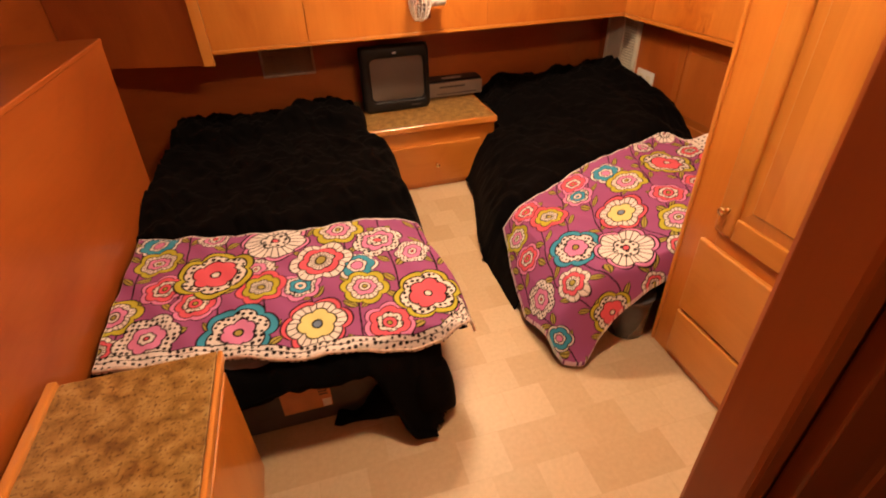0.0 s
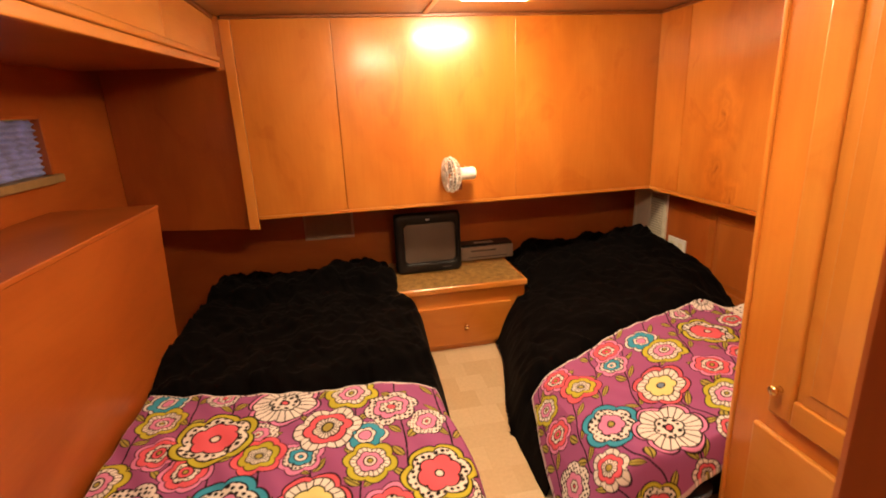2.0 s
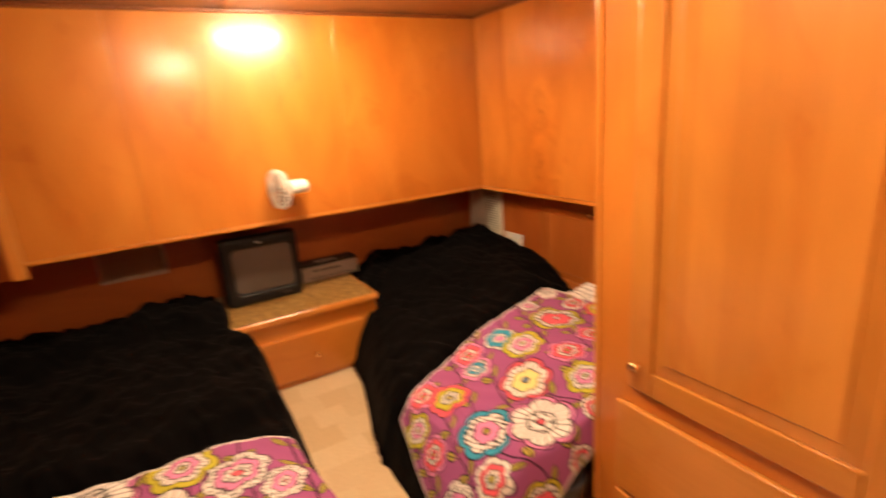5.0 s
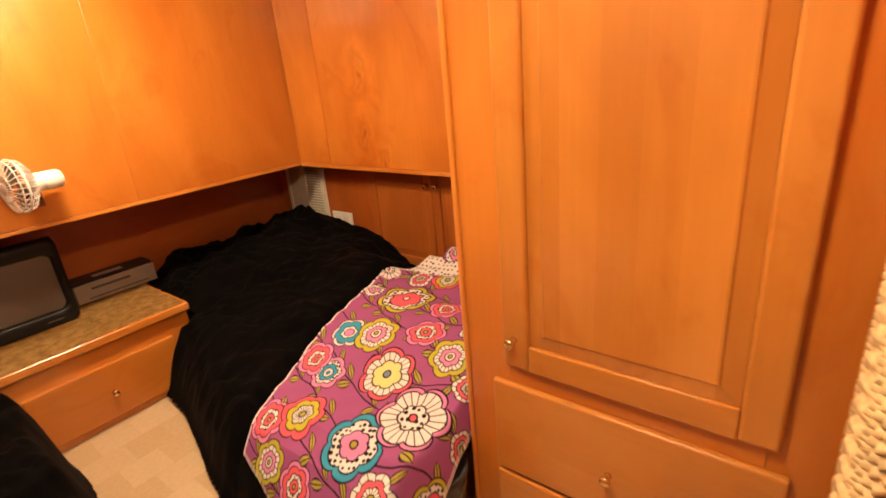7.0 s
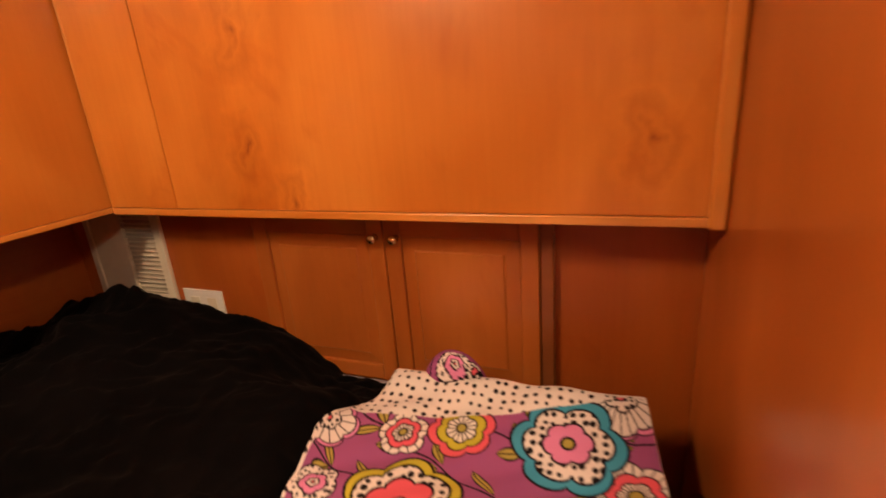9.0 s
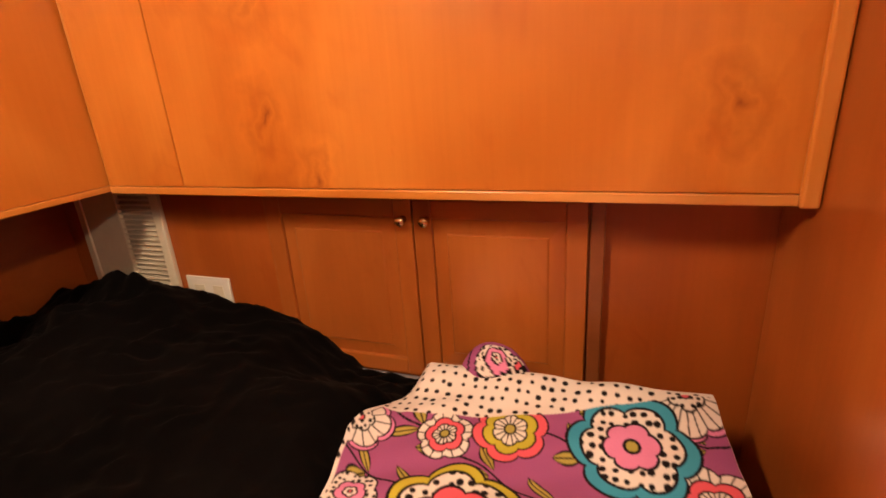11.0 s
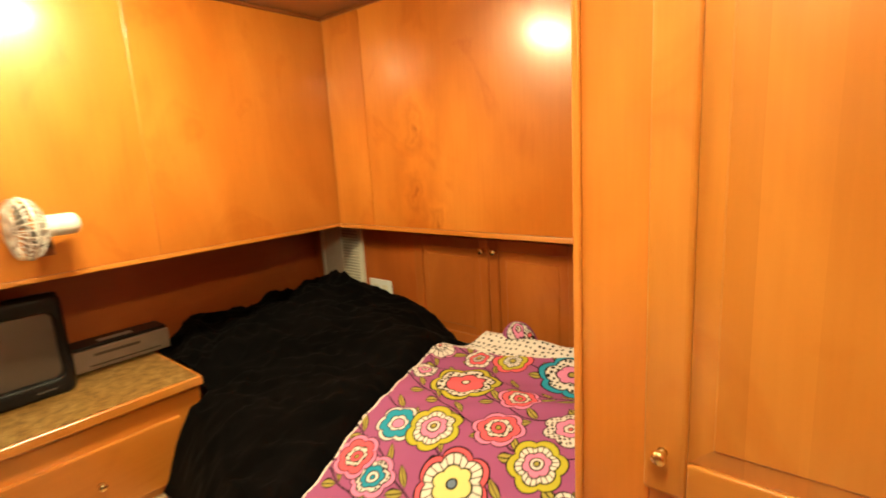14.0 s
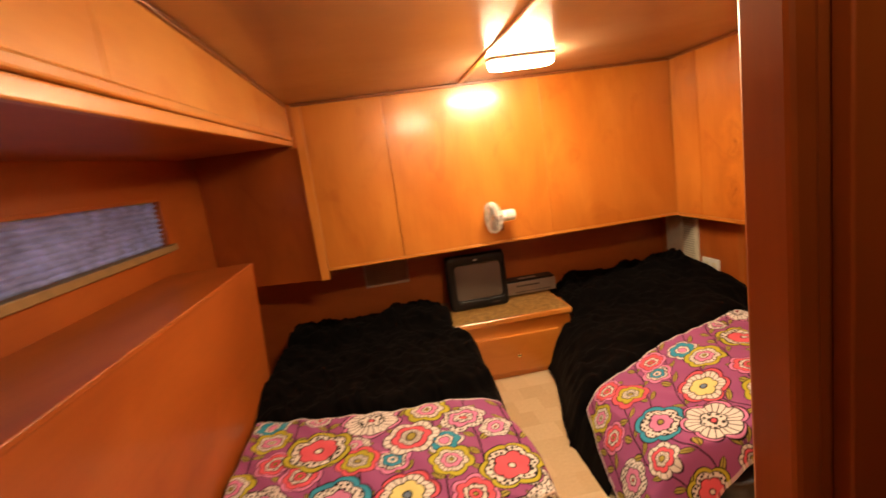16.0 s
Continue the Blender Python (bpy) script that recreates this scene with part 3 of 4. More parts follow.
# ---- low dresser with laminate top ----
DX, DY, DZ = -2.325, -1.86, 0.55
ds = thing("dresser", "low dresser with a worn speckled brown laminate top", "dresser")
part("body", block(LEDGE_X + 0.003, -3.0, 0.002, DX - 0.022, DY - 0.015, DZ - 0.031), WOOD_Z, ds)
part("countertop", block(LEDGE_X + 0.026, -3.01, DZ - 0.03, DX - 0.014, DY - 0.004, DZ, 0.002), GRANITE, ds, "brown speckled laminate top")
part("edging", block(DX - 0.0135, -3.01, DZ - 0.032, DX, DY, DZ - 0.001, 0.006, 3), EDGE_Y, ds)
part("back_strip", block(LEDGE_X + 0.002, -3.01, DZ - 0.03, LEDGE_X + 0.0255, DY, DZ + 0.012, 0.005), EDGE_Y, ds)
part("door", block(DX - 0.021, -2.42, 0.06, DX - 0.004, DY - 0.03, DZ - 0.05, 0.006), WOOD_Z, ds)
part("door", block(DX - 0.021, -2.99, 0.06, DX - 0.004, -2.43, DZ - 0.05, 0.006), WOOD_Z, ds)

# ---- low wall cupboard on the right ----
cp = thing("wall_cupboard", "low wall cupboard with two panelled doors behind the bed", "cabinet")
part("body", block(RIGHT - 0.006, -1.316, 0.10, RIGHT - 0.001, -0.40, 0.86), CUP_Z, cp)
for a, b2, kx in ((-0.874, -0.42, -0.851), (-1.313, -0.878, -0.916)):
    raised_panel(cp, "door", "x", RIGHT - 0.006, a, b2, 0.335, 0.86, 0.02, CUP_Z, CUP_Y, CUP_Z, 0.05)
    knob(cp, (RIGHT - 0.025, kx, 0.807), "X")
part("stile", block(RIGHT - 0.03, -1.350, 0.05, RIGHT - 0.001, -1.318, 0.89, 0.003), DARKWOOD, cp)

# ---- lamps ----
def capsule(loops, cx, cy):
    """A rounded oblong built up from rings of (half length, half width, height), closed at its last ring."""
    bm = bmesh.new()
    rings = []
    for hx, hy, z in loops:
        ring = []
        for k in range(40):
            a = 2 * math.pi * (k + 0.5) / 40
            c, d = math.cos(a), math.sin(a)
            ring.append(bm.verts.new((cx + math.copysign(hx - hy, c) + hy * math.copysign(abs(c) ** 0.75, c), cy + hy * math.copysign(abs(d) ** 0.75, d), z)))
        rings.append(ring)
    for a, b in zip(rings, rings[1:]):
        for k in range(40):
            bm.faces.new((a[k], a[(k + 1) % 40], b[(k + 1) % 40], b[k]))
    bm.faces.new(rings[0])
    bm.faces.new(rings[-1])
    bmesh.ops.recalc_face_normals(bm, faces=bm.faces[:])
    return bm


def ceiling_lamp(cx, cy, diffuser, hw=0.056):
    """A shallow oblong fitting with rounded ends, 0.35 m long: dull metal rim and a bulging diffuser."""
    lamp = thing("ceiling_lamp", "lit oblong ceiling lamp with a white diffuser and thin rim", "lamp", group="ceiling lamps")
    part("base", capsule(((0.172, hw - 0.004, CEILING - 0.001), (0.176, hw, CEILING - 0.006), (0.176, hw, CEILING - 0.013), (0.170, hw - 0.006, CEILING - 0.016)), cx, cy), LAMPRIM, lamp, "thin dull metal rim", True)
    part("diffuser", capsule(((0.168, hw - 0.008, CEILING - 0.0165), (0.168, hw - 0.008, CEILING - 0.040), (0.160, hw - 0.014, CEILING - 0.053), (0.142, hw - 0.026, CEILING - 0.059)), cx, cy), diffuser, lamp, "glowing white diffuser", True)


ceiling_lamp(-1.215, -0.655, DIFFUSER)
ceiling_lamp(-1.57, -1.99, DIFFUSER_NEAR, 0.090)
# Unseen lamp added in the passage to brighten the bulkhead's outer face.
ceiling_lamp(-1.78, -3.12, FILL_PASSAGE)


# ---- beds: the lie of the bedding, as heights over the plan ----
def folds(x, y, scale, seed):
    """Soft wrinkles: ridged noise, run along slightly bent lines."""
    out = np.zeros(x.shape)
    for i in np.ndindex(x.shape):
        a = noise.noise((x[i] * scale, y[i] * scale * 0.7, seed))
        b = noise.noise((x[i] * scale * 2.3 + a, y[i] * scale * 2.3, seed + 4))
        out[i] = (1 - abs(a) * 2) * 0.7 + (1 - abs(b) * 2) * 0.3
    return out


def left_bed(x, y):
    z = 0.42 + (0.052 + 0.034 * np.exp(-((x + 2.08) / 0.075) ** 2)) * smooth01(-0.15, 0.12, y) + 0.018 * np.sin(x * 9.0) * smooth01(-0.1, 0.15, y)
    z = z - 0.03 * smooth01(-1.4, -1.85, y) - 0.05 * smooth01(0.2, 0.42, y) + 0.045 * smooth01(-2.58, -2.73, x) * smooth01(-0.95, -0.7, y) * (1 - smooth01(-0.25, 0.1, y)) - 0.02 * smooth01(-2.2, -2.45, x) * smooth01(0.0, 0.25, y)
    edge = np.interp(y, [-1.85, -1.6, -1.35, -1.0, -0.8, -0.3, -0.1, 0.4], [-1.625, -1.628, -1.65, -1.655, -1.645, -1.635, -1.70, -1.71]) + 0.008 * np.sin(y * 11)
    z = z * (1 - smooth01(edge, edge + 0.12, x) * 0.95)
    foot = -1.80 + 0.01 * np.sin(x * 13)
    z = z * (1 - smooth01(foot, foot - 0.12, y) * 0.93)
    return z


def left_bed_under(x, y):
    """As left_bed, but tucked in at the foot on the aisle side."""
    return left_bed(x, y) * (1 - smooth01(-1.80, -1.72, x) * smooth01(-1.80, -1.85, y))


def right_bed(x, y):
    s = 0.20 * smooth01(-1.15, -0.15, y) - 0.34 * smooth01(-0.12, 0.12, y)
    xs = x - s * (1 - smooth01(-0.95, -0.45, x))
    z = np.interp(xs, [-1.32, -1.27, -1.22, -1.15, -1.06, -0.97, -0.89, -0.79, -0.66, -0.42, -0.2, 0.0, 0.08, 0.14],
                  [0.0, 0.06, 0.17, 0.27, 0.325, 0.345, 0.362, 0.388, 0.43, 0.468, 0.50, 0.505, 0.495, 0.43])
    top = np.clip(z / 0.4, 0, 1)
    z = z + top * ((0.03 + 0.055 * smooth01(-0.4, -0.1, x)) * smooth01(-0.4, 0.05, y) * smooth01(-1.0, -0.7, x) + 0.012 * np.sin(x * 11 + y * 3))
    z = z - 0.15 * smooth01(-0.3, 0.02, x) * smooth01(-0.5, -0.72, y) * (1 - smooth01(-0.88, -0.97, y))
    z = z - 0.048 * smooth01(-0.45, -0.25, x) * (1 - 0.55 * smooth01(-0.14, -0.05, x)) * smooth01(-0.86, -0.96, y)
    z = z - (0.05 + 0.04 * smooth01(-0.35, -0.05, x)) * smooth01(0.06, 0.34, y) * smooth01(-0.8, -0.5, x)
    foot = -1.66 + 0.01 * np.sin(x * 9)
    z = z * (1 - 0.9 * smooth01(foot, foot - 0.14, y))
    return z


def cloth(xs, ys, zs, keep=None):
    """A grid of cloth with a rolled rim. xs, ys, zs: arrays of one shape."""
    r, c = xs.shape
    verts = np.stack([xs, ys, zs], -1).reshape(-1, 3)
    idx = np.arange(r * c).reshape(r, c)
    f = np.stack([idx[:-1, :-1], idx[1:, :-1], idx[1:, 1:], idx[:-1, 1:]], -1).reshape(-1, 4)
    if keep is not None:
        k = keep.reshape(-1)
        f = f[k[f].all(1)]
    return verts, f


def grid_mesh(name, verts, faces, material, colours=None):
    me = bpy.data.meshes.new(name)
    me.from_pydata(verts.tolist(), [], faces.tolist())
    if colours is not None:
        a = me.color_attributes.new("print", "FLOAT_COLOR", "POINT")
        a.data.foreach_set("color", np.concatenate([colours, np.ones((len(colours), 1))], 1).astype(np.float32).ravel())
    me.polygons.foreach_set("use_smooth", [True] * len(me.polygons))
    me.materials.append(material)
    me.update()
    return me


def rim(xs, ys, zs, drop, spread):
    """Two more rings round a cloth: the rounded hem that gives it its thickness."""
    cx, cy = xs.mean(), ys.mean()
    def ring(a):
        a = np.concatenate([a[:1], a, a[-1:]], 0)
        return np.concatenate([a[:, :1], a, a[:, -1:]], 1)
    X, Y, Z = ring(xs), ring(ys), ring(zs)
    edge = np.ones(X.shape, bool)
    edge[1:-1, 1:-1] = False
    Z[edge] -= drop
    X[edge] += np.sign(X[edge] - cx) * spread * (np.abs(X[edge] - cx) > 0.3)
    Y[edge] += np.sign(Y[edge] - cy) * spread * (np.abs(Y[edge] - cy) > 0.2)
    return X, Y, Z


# ---- printed flowers ----
INK = np.array((0.009, 0.005, 0.006))
HUE = {"v": (0.37, 0.098, 0.265), "p": (0.80, 0.27, 0.52), "c": (0.84, 0.13, 0.18), "y": (0.56, 0.50, 0.05), "t": (0.05, 0.35, 0.55),
       "w": (0.85, 0.79, 0.76), "o": (0.44, 0.37, 0.08), "b": (0.20, 0.27, 0.42), "l": (0.84, 0.75, 0.30)}
HUE = {k: tuple(0.82 * q for q in c) for k, c in HUE.items()}
# each kind of flower, from its rim inwards: size, hue, filling (dots, rays or none)
KINDS = {"A": ((1, "y", ""), (0.83, "w", "d"), (0.58, "c", ""), (0.14, "w", "")),
         "B": ((1, "t", ""), (0.79, "w", "d"), (0.46, "p", ""), (0.14, "o", "")),
         "C": ((1, "p", ""), (0.88, "w", "r"), (0.42, "w", "d"), (0.13, "c", "")),
         "D": ((1, "c", ""), (0.85, "w", "r"), (0.56, "l", ""), (0.16, "b", "")),
         "E": ((1, "w", "d"), (0.68, "p", ""), (0.46, "w", "d"), (0.20, "c", "")),
         "W": ((1, "w", "d"), (0.58, "p", ""), (0.28, "w", ""), (0.11, "c", "")),
         "R": ((1, "w", "r"), (0.72, "c", ""), (0.46, "w", "r"), (0.20, "o", "")),
         "Y": ((1, "y", ""), (0.74, "w", "r"), (0.50, "p", ""), (0.26, "w", ""), (0.13, "o", "")),
         "G": ((1, "w", ""), (0.84, "t", ""), (0.48, "w", ""), (0.30, "p", "")),
         "H": ((1, "p", ""), (0.76, "w", "d"), (0.54, "t", ""), (0.30, "w", ""), (0.13, "t", "")),
         "F": ((1, "c", ""), (0.74, "y", ""), (0.48, "w", "r"), (0.17, "o", "")),
         "P": ((1, "p", ""), (0.80, "c", ""), (0.52, "w", "d"), (0.30, "c", ""), (0.13, "o", ""))}


def dots(s, t, size, step):
    i, j = np.floor(s / step), np.floor(t / step)
    h = np.sin(i * 127.1 + j * 311.7) * 43758.5453
    h = h - np.floor(h)
    g = np.sin(i * 269.5 + j * 183.3) * 43758.5453
    g = g - np.floor(g)
    d = np.hypot(s / step - i - 0.3 - 0.4 * h, t / step - j - 0.3 - 0.4 * g)
    return d < size * (0.75 + 0.5 * h)


def print_flowers(s, t, flowers, seed, span, P, shift=(0, 0)):
    """Colours of the printed cotton at cloth coordinates s, t: violet ground, stems and leaves, then the flowers."""
    col = np.tile(np.array(HUE["v"]), (s.size, 1))
    rng = random.Random(seed)
    # lengthwise vine lines with pairs of leaves
    step = 0.148
    for k in range(int(span[0] / step) + 1):
        c = 0.05 + step * k + rng.uniform(-0.012, 0.012)
        near = np.where(np.abs(s - c) < 0.07)[0]
        u, w = t[near], s[near] - c + 0.005 * np.sin(t[near] * 14 + k)
        col[near[np.abs(w) < 0.0028]] = INK
        for q in range(int(span[1] / 0.115) + 1):
            at = 0.115 * q + rng.uniform(0.02, 0.09)
            for side in (-1, 1):
                cu, cw, la = at + rng.uniform(-0.012, 0.012), side * 0.027, side * rng.uniform(2.2, 2.6)
                pu = (u - cu) * math.cos(la) + (w - cw) * math.sin(la)
                pw = -(u - cu) * math.sin(la) + (w - cw) * math.cos(la)
                e = np.abs(pw) / (0.0155 * np.clip(1 - (pu / 0.032) ** 2, 1e-3, 1))
                leaf = (np.abs(pu) < 0.032) & (e < 1)
                col[near[leaf]] = HUE["o"]
                col[near[leaf & ((e > 0.68) | (np.abs(pw) < 0.0016))]] = INK
    order = sorted(flowers, key=lambda f: f[4])
    for kind, centre, eu, ev, R in order:
        D = P - centre
        near = np.where((D ** 2).sum(1) < (R * 1.3) ** 2)[0]
        if not len(near):
            continue
        ds, dt = D[near] @ eu + shift[0], D[near] @ ev + shift[1]
        r, a = np.hypot(ds, dt), np.arctan2(dt, ds)
        n_out = 6 if R > 0.06 else 5
        turn = rng.uniform(0, 6)
        for q, (size, hue, fill) in enumerate(KINDS[kind]):
            petals = n_out if q < 3 else 1
            lobe = 0.83 + 0.19 * np.abs(np.cos((a + turn + 0.1 * q) * petals / 2)) ** 0.65 if petals > 1 else 1.0
            edge = R * size * lobe
            line = max(0.0038, 0.050 * R)
            inside = r < edge
            tone = np.tile(np.array(HUE[hue]), (len(near), 1))
            if fill == "d":
                tone[dots(ds, dt, 0.30, max(0.0125, 0.175 * R))] = INK
            if fill == "r":
                rays = 22 if R > 0.08 else 15
                wv = np.abs(((a * rays / (2 * math.pi)) % 1) - 0.5) * (2 * math.pi / rays) * r
                tone[wv < max(0.0014, 0.015 * R)] = INK
            tone[r > edge - line] = INK
            sel = near[inside]
            col[sel] = tone[inside]
    return col


def quilt(name, label, heights, left, right, back, front, flowers, seed, nu, nv, hem_right, hem_front, hem_left, side=None):
    """A printed quilt lying on a bed: plan from left to right and between two edge lines, heights from the bedding under it."""
    u = np.linspace(0, 1, nu)
    x = left + (right - left) * u
    # closer grid where the cloth falls steeply
    yy = np.linspace(0, 1, nv)[:, None]
    X = np.tile(x, (nv, 1))
    for k in range(3):
        Yb, Yf = np.interp(X, *back), np.interp(X, *front)
        Y = Yb + (Yf - Yb) * yy
        Z = heights(X, Y)
        L = np.concatenate([np.zeros((nv, 1)), np.cumsum(np.hypot(np.diff(X, axis=1), np.diff(Z, axis=1)), 1)], 1)
        mid = L[nv // 3]
        x = np.interp(np.linspace(0, mid[-1], nu), mid, X[0])
        X = np.tile(x, (nv, 1))
    Yb, Yf = np.interp(X, *back), np.interp(X, *front)
    fine = np.linspace(0, 1, 500)[:, None]
    Xf, Yfine = np.tile(x, (500, 1)), Yb[:1] + (Yf[:1] - Yb[:1]) * fine
    run = np.cumsum(np.concatenate([np.zeros((1, nu)), np.hypot(np.diff(Yfine, axis=0), np.diff(heights(Xf, Yfine), axis=0))], 0), 0)
    Y = np.stack([np.interp(np.linspace(0, run[-1, k], nv), run[:, k], Yfine[:, k]) for k in range(nu)], 1)
    if side:
        X = X + (np.interp(Y, *side) - left) * np.clip(1 - (X - left) / 0.35, 0, 1) ** 1.5
    Z = heights(X, Y) + 0.014
    Z = Z + 0.005 * np.sin(X * 23 + 3 * np.sin(Y * 9)) * np.sin(Y * 17 + seed) + 0.003 * np.sin(X * 61 + Y * 37)
    S = np.concatenate([np.zeros((nv, 1)), np.cumsum(np.sqrt(np.diff(X, axis=1) ** 2 + np.diff(Z, axis=1) ** 2), 1)], 1)
    Tt = np.concatenate([np.zeros((1, nu)), np.cumsum(np.sqrt(np.diff(Y, axis=0) ** 2 + np.diff(Z, axis=0) ** 2), 0)], 0)
    s, t = S.ravel(), Tt.ravel()
    G = np.stack([X, Y, Z], -1)
    P = G.reshape(-1, 3)
    placed = []
    for kind, fx, fy, R in flowers:
        i = np.argmin((X - fx) ** 2 + (Y - fy) ** 2)
        r0, c0 = min(max(i // nu, 6), nv - 7), min(max(i % nu, 6), nu - 7)
        eu = G[r0, c0 + 6] - G[r0, c0 - 6]
        eu = eu / np.linalg.norm(eu)
        ev = G[r0 + 6, c0] - G[r0 - 6, c0]
        ev = ev - eu * (ev @ eu)
        placed.append((kind, P[i], eu, ev / np.linalg.norm(ev), R * 1.06))
    span = (float(s.max()), float(t.max()))
    front_at, right_at = np.tile(Tt[-1:], (nv, 1)).ravel(), np.tile(S[:, -1:], (1, nu)).ravel()
    cs, ct = span[0] / nu, span[1] / nv

    def tint(s, t, shift):
        col = print_flowers(s, t, placed, seed, span, P, shift)
        to_front, to_right = front_at - t, right_at - s
        turned = np.interp(P[:, 1], *hem_right) if isinstance(hem_right, tuple) else hem_right
        hem = (to_front < hem_front) | (to_right < turned) | (s < hem_left) | (t < 0.008)
        cream = np.tile(np.array(HUE["w"]), (int(hem.sum()), 1))
        cream[dots(to_right[hem], P[hem, 1] - shift[1], 0.22, 0.0250) if isinstance(hem_right, tuple) else dots(s[hem], t[hem], 0.28, 0.020)] = INK
        col[hem] = cream
        col[(np.abs(to_front - hem_front) < 0.0022) & (hem_front > 0) | (np.abs(to_front - hem_front * 0.5) < 0.0014) & (hem_front > 0.02)] = INK
        return col

    # soft print edges: several samples for each point of the cloth
    col = sum(tint(s + cs * a, t + ct * b, (cs * a, ct * b)) for a, b in ((-0.33, -0.33), (0.33, -0.33), (-0.33, 0.33), (0.33, 0.33))) / 4
    RX, RY, RZ = rim(X, Y, Z, 0.016, 0.004)
    C = col.reshape(nv, nu, 3)
    C = np.concatenate([C[:1], C, C[-1:]], 0)
    C = np.concatenate([C[:, :1], C, C[:, -1:]], 1).reshape(-1, 3)
    verts, f = cloth(RX, RY, RZ)
    ob = new(name, grid_mesh(name, verts, f[:, ::-1], PRINT, C))
    tagged(ob, label, "quilt", "floral quilts")
    for line in ((X[-1], Y[-1], Z[-1]),) if hem_front else ():
        pts = [tuple(q) for q in np.stack(line, -1)[::9]]
        part("hem_binding", tube([(a, b, c - 0.008) for a, b, c in pts], 0.0055, 8), BINDING, ob, "cream bound edge", True)
    return ob


def blanket(name, label, heights, x0, x1, y0, y1, n, m, keep, under, seed, lifted=lambda x: 0 * x):
    xs = np.tile(np.linspace(x0, x1, n), (m, 1))
    ys = np.tile(np.linspace(y0, y1, m)[:, None], (1, n))
    z = heights(xs, ys)
    w = folds(xs, ys, 5.5, seed)
    top = np.clip(z / 0.2, 0.1, 1)
    lumps = folds(xs, ys, 4.4, seed + 2)
    z = np.maximum(z + (0.030 * w + 0.060 * (lumps - 0.5) * smooth01(-0.2, 0.2, ys)) * top - 0.010, 0.010)
    lift = lifted(xs)
    z = np.where(ys < -1.78, np.maximum(z, 0.03 + lift), z)
    ys = np.maximum(ys, -1.93 + 0.085 * np.clip(lift / 0.2, 0, 1))
    z = z + 0.042 * np.clip(folds(xs + 0.25 * ys, ys * 0.55, 7.0, seed + 9) - 0.45, 0, 1) * (z > 0.1) + 0.0015 * (folds(xs * 0.6, ys - 0.3 * xs, 17.0, seed + 5) - 0.5) * (z > 0.1)
    k = keep(xs, ys, z) & (z > 0.022)
    z = z - 0.062 * under(xs, ys)
    verts, f = cloth(xs, ys, z, k)
    ob = new(name, grid_mesh(name, verts, f[:, ::-1], PLUSH))
    so = ob.modifiers.new("thickness", "SOLIDIFY")
    so.thickness, so.offset = 0.007, -1
    return tagged(ob, label, "blanket", "black blankets")


# ---- bed on the ledge side ----
bed = thing("bed", "low single bed with a dark grey boxed base beside the ledge", "bed", group="beds")
part("base", block(LEDGE_X + 0.03, -1.720, 0.002, -1.80, BACK - 0.03, 0.30, 0.006), GREYBOARD, bed, "dark grey boxed base")
part("mattress", block(LEDGE_X + 0.02, -1.735, 0.301, -1.74, BACK - 0.02, 0.375, 0.03, 4), GREYCLOTH, bed)
tag = part("label", block(-2.262, -1.7235, 0.070, -2.098, -1.7205, 0.195), LABELPAPER, bed, "tan paper label with a white corner")
part("label_patch", block(-2.130, -1.7245, 0.073, -2.101, -1.7237, 0.110), WHITEPLASTIC, tag)
for k in range(3):
    part("print_bar", block(-2.138, -1.7246, 0.132 + 0.014 * k, -2.108, -1.7237, 0.140 + 0.014 * k), GREYBOARD, tag)
lb = blanket("plush_blanket", "black plush blanket rumpled over the bed and hanging at its foot", left_bed_under, LEDGE_X - 0.024, -1.50, BACK - 0.012, -1.925, 220, 380,
        lambda x, y, z: (x < -1.72) | ((y > -1.79) & ((y > -1.2) | (x < -1.622))),
        lambda x, y: smooth01(-0.94, -1.04, y) * smooth01(-1.86, -1.81, y), 1.0,
        lambda x: 0.280 * smooth01(-1.84, -1.98, x) + 0.010 * np.sin(x * 19))
# the end of the blanket bunched up on the floor
n, m = 44, 36
gu, gv = np.meshgrid(np.linspace(0, 2 * math.pi, n), np.linspace(0, 1, m))
ax_x = -2.11 + 0.435 * gv
high = 0.045 + 0.215 * smooth01(0.15, 0.72, gv) + 0.015 * np.sin(gv * 21)
wide = 0.026 + 0.056 * smooth01(0.2, 0.75, gv) + 0.006 * np.sin(gv * 17 + 2)
cap = np.sqrt(np.clip(1 - ((gv - 0.84).clip(0) / 0.16) ** 2, 0.0, 1)) * np.clip(gv / 0.06, 0, 1)
lump = 1 + 0.16 * folds(ax_x * 2, gu * 0.22, 4.0, 3.3)
by = -1.758 - 0.034 * smooth01(0.3, 0.8, gv) + wide * cap * lump * np.cos(gu)
bz = 0.004 + high * cap * 0.5 * (1 + np.sin(gu) * lump * 0.9)
verts, f = cloth(ax_x, by, np.maximum(bz, 0.004))
bunch = new("bunched_end", grid_mesh("bunched_end", verts, f, PLUSH))
bunch.parent = lb
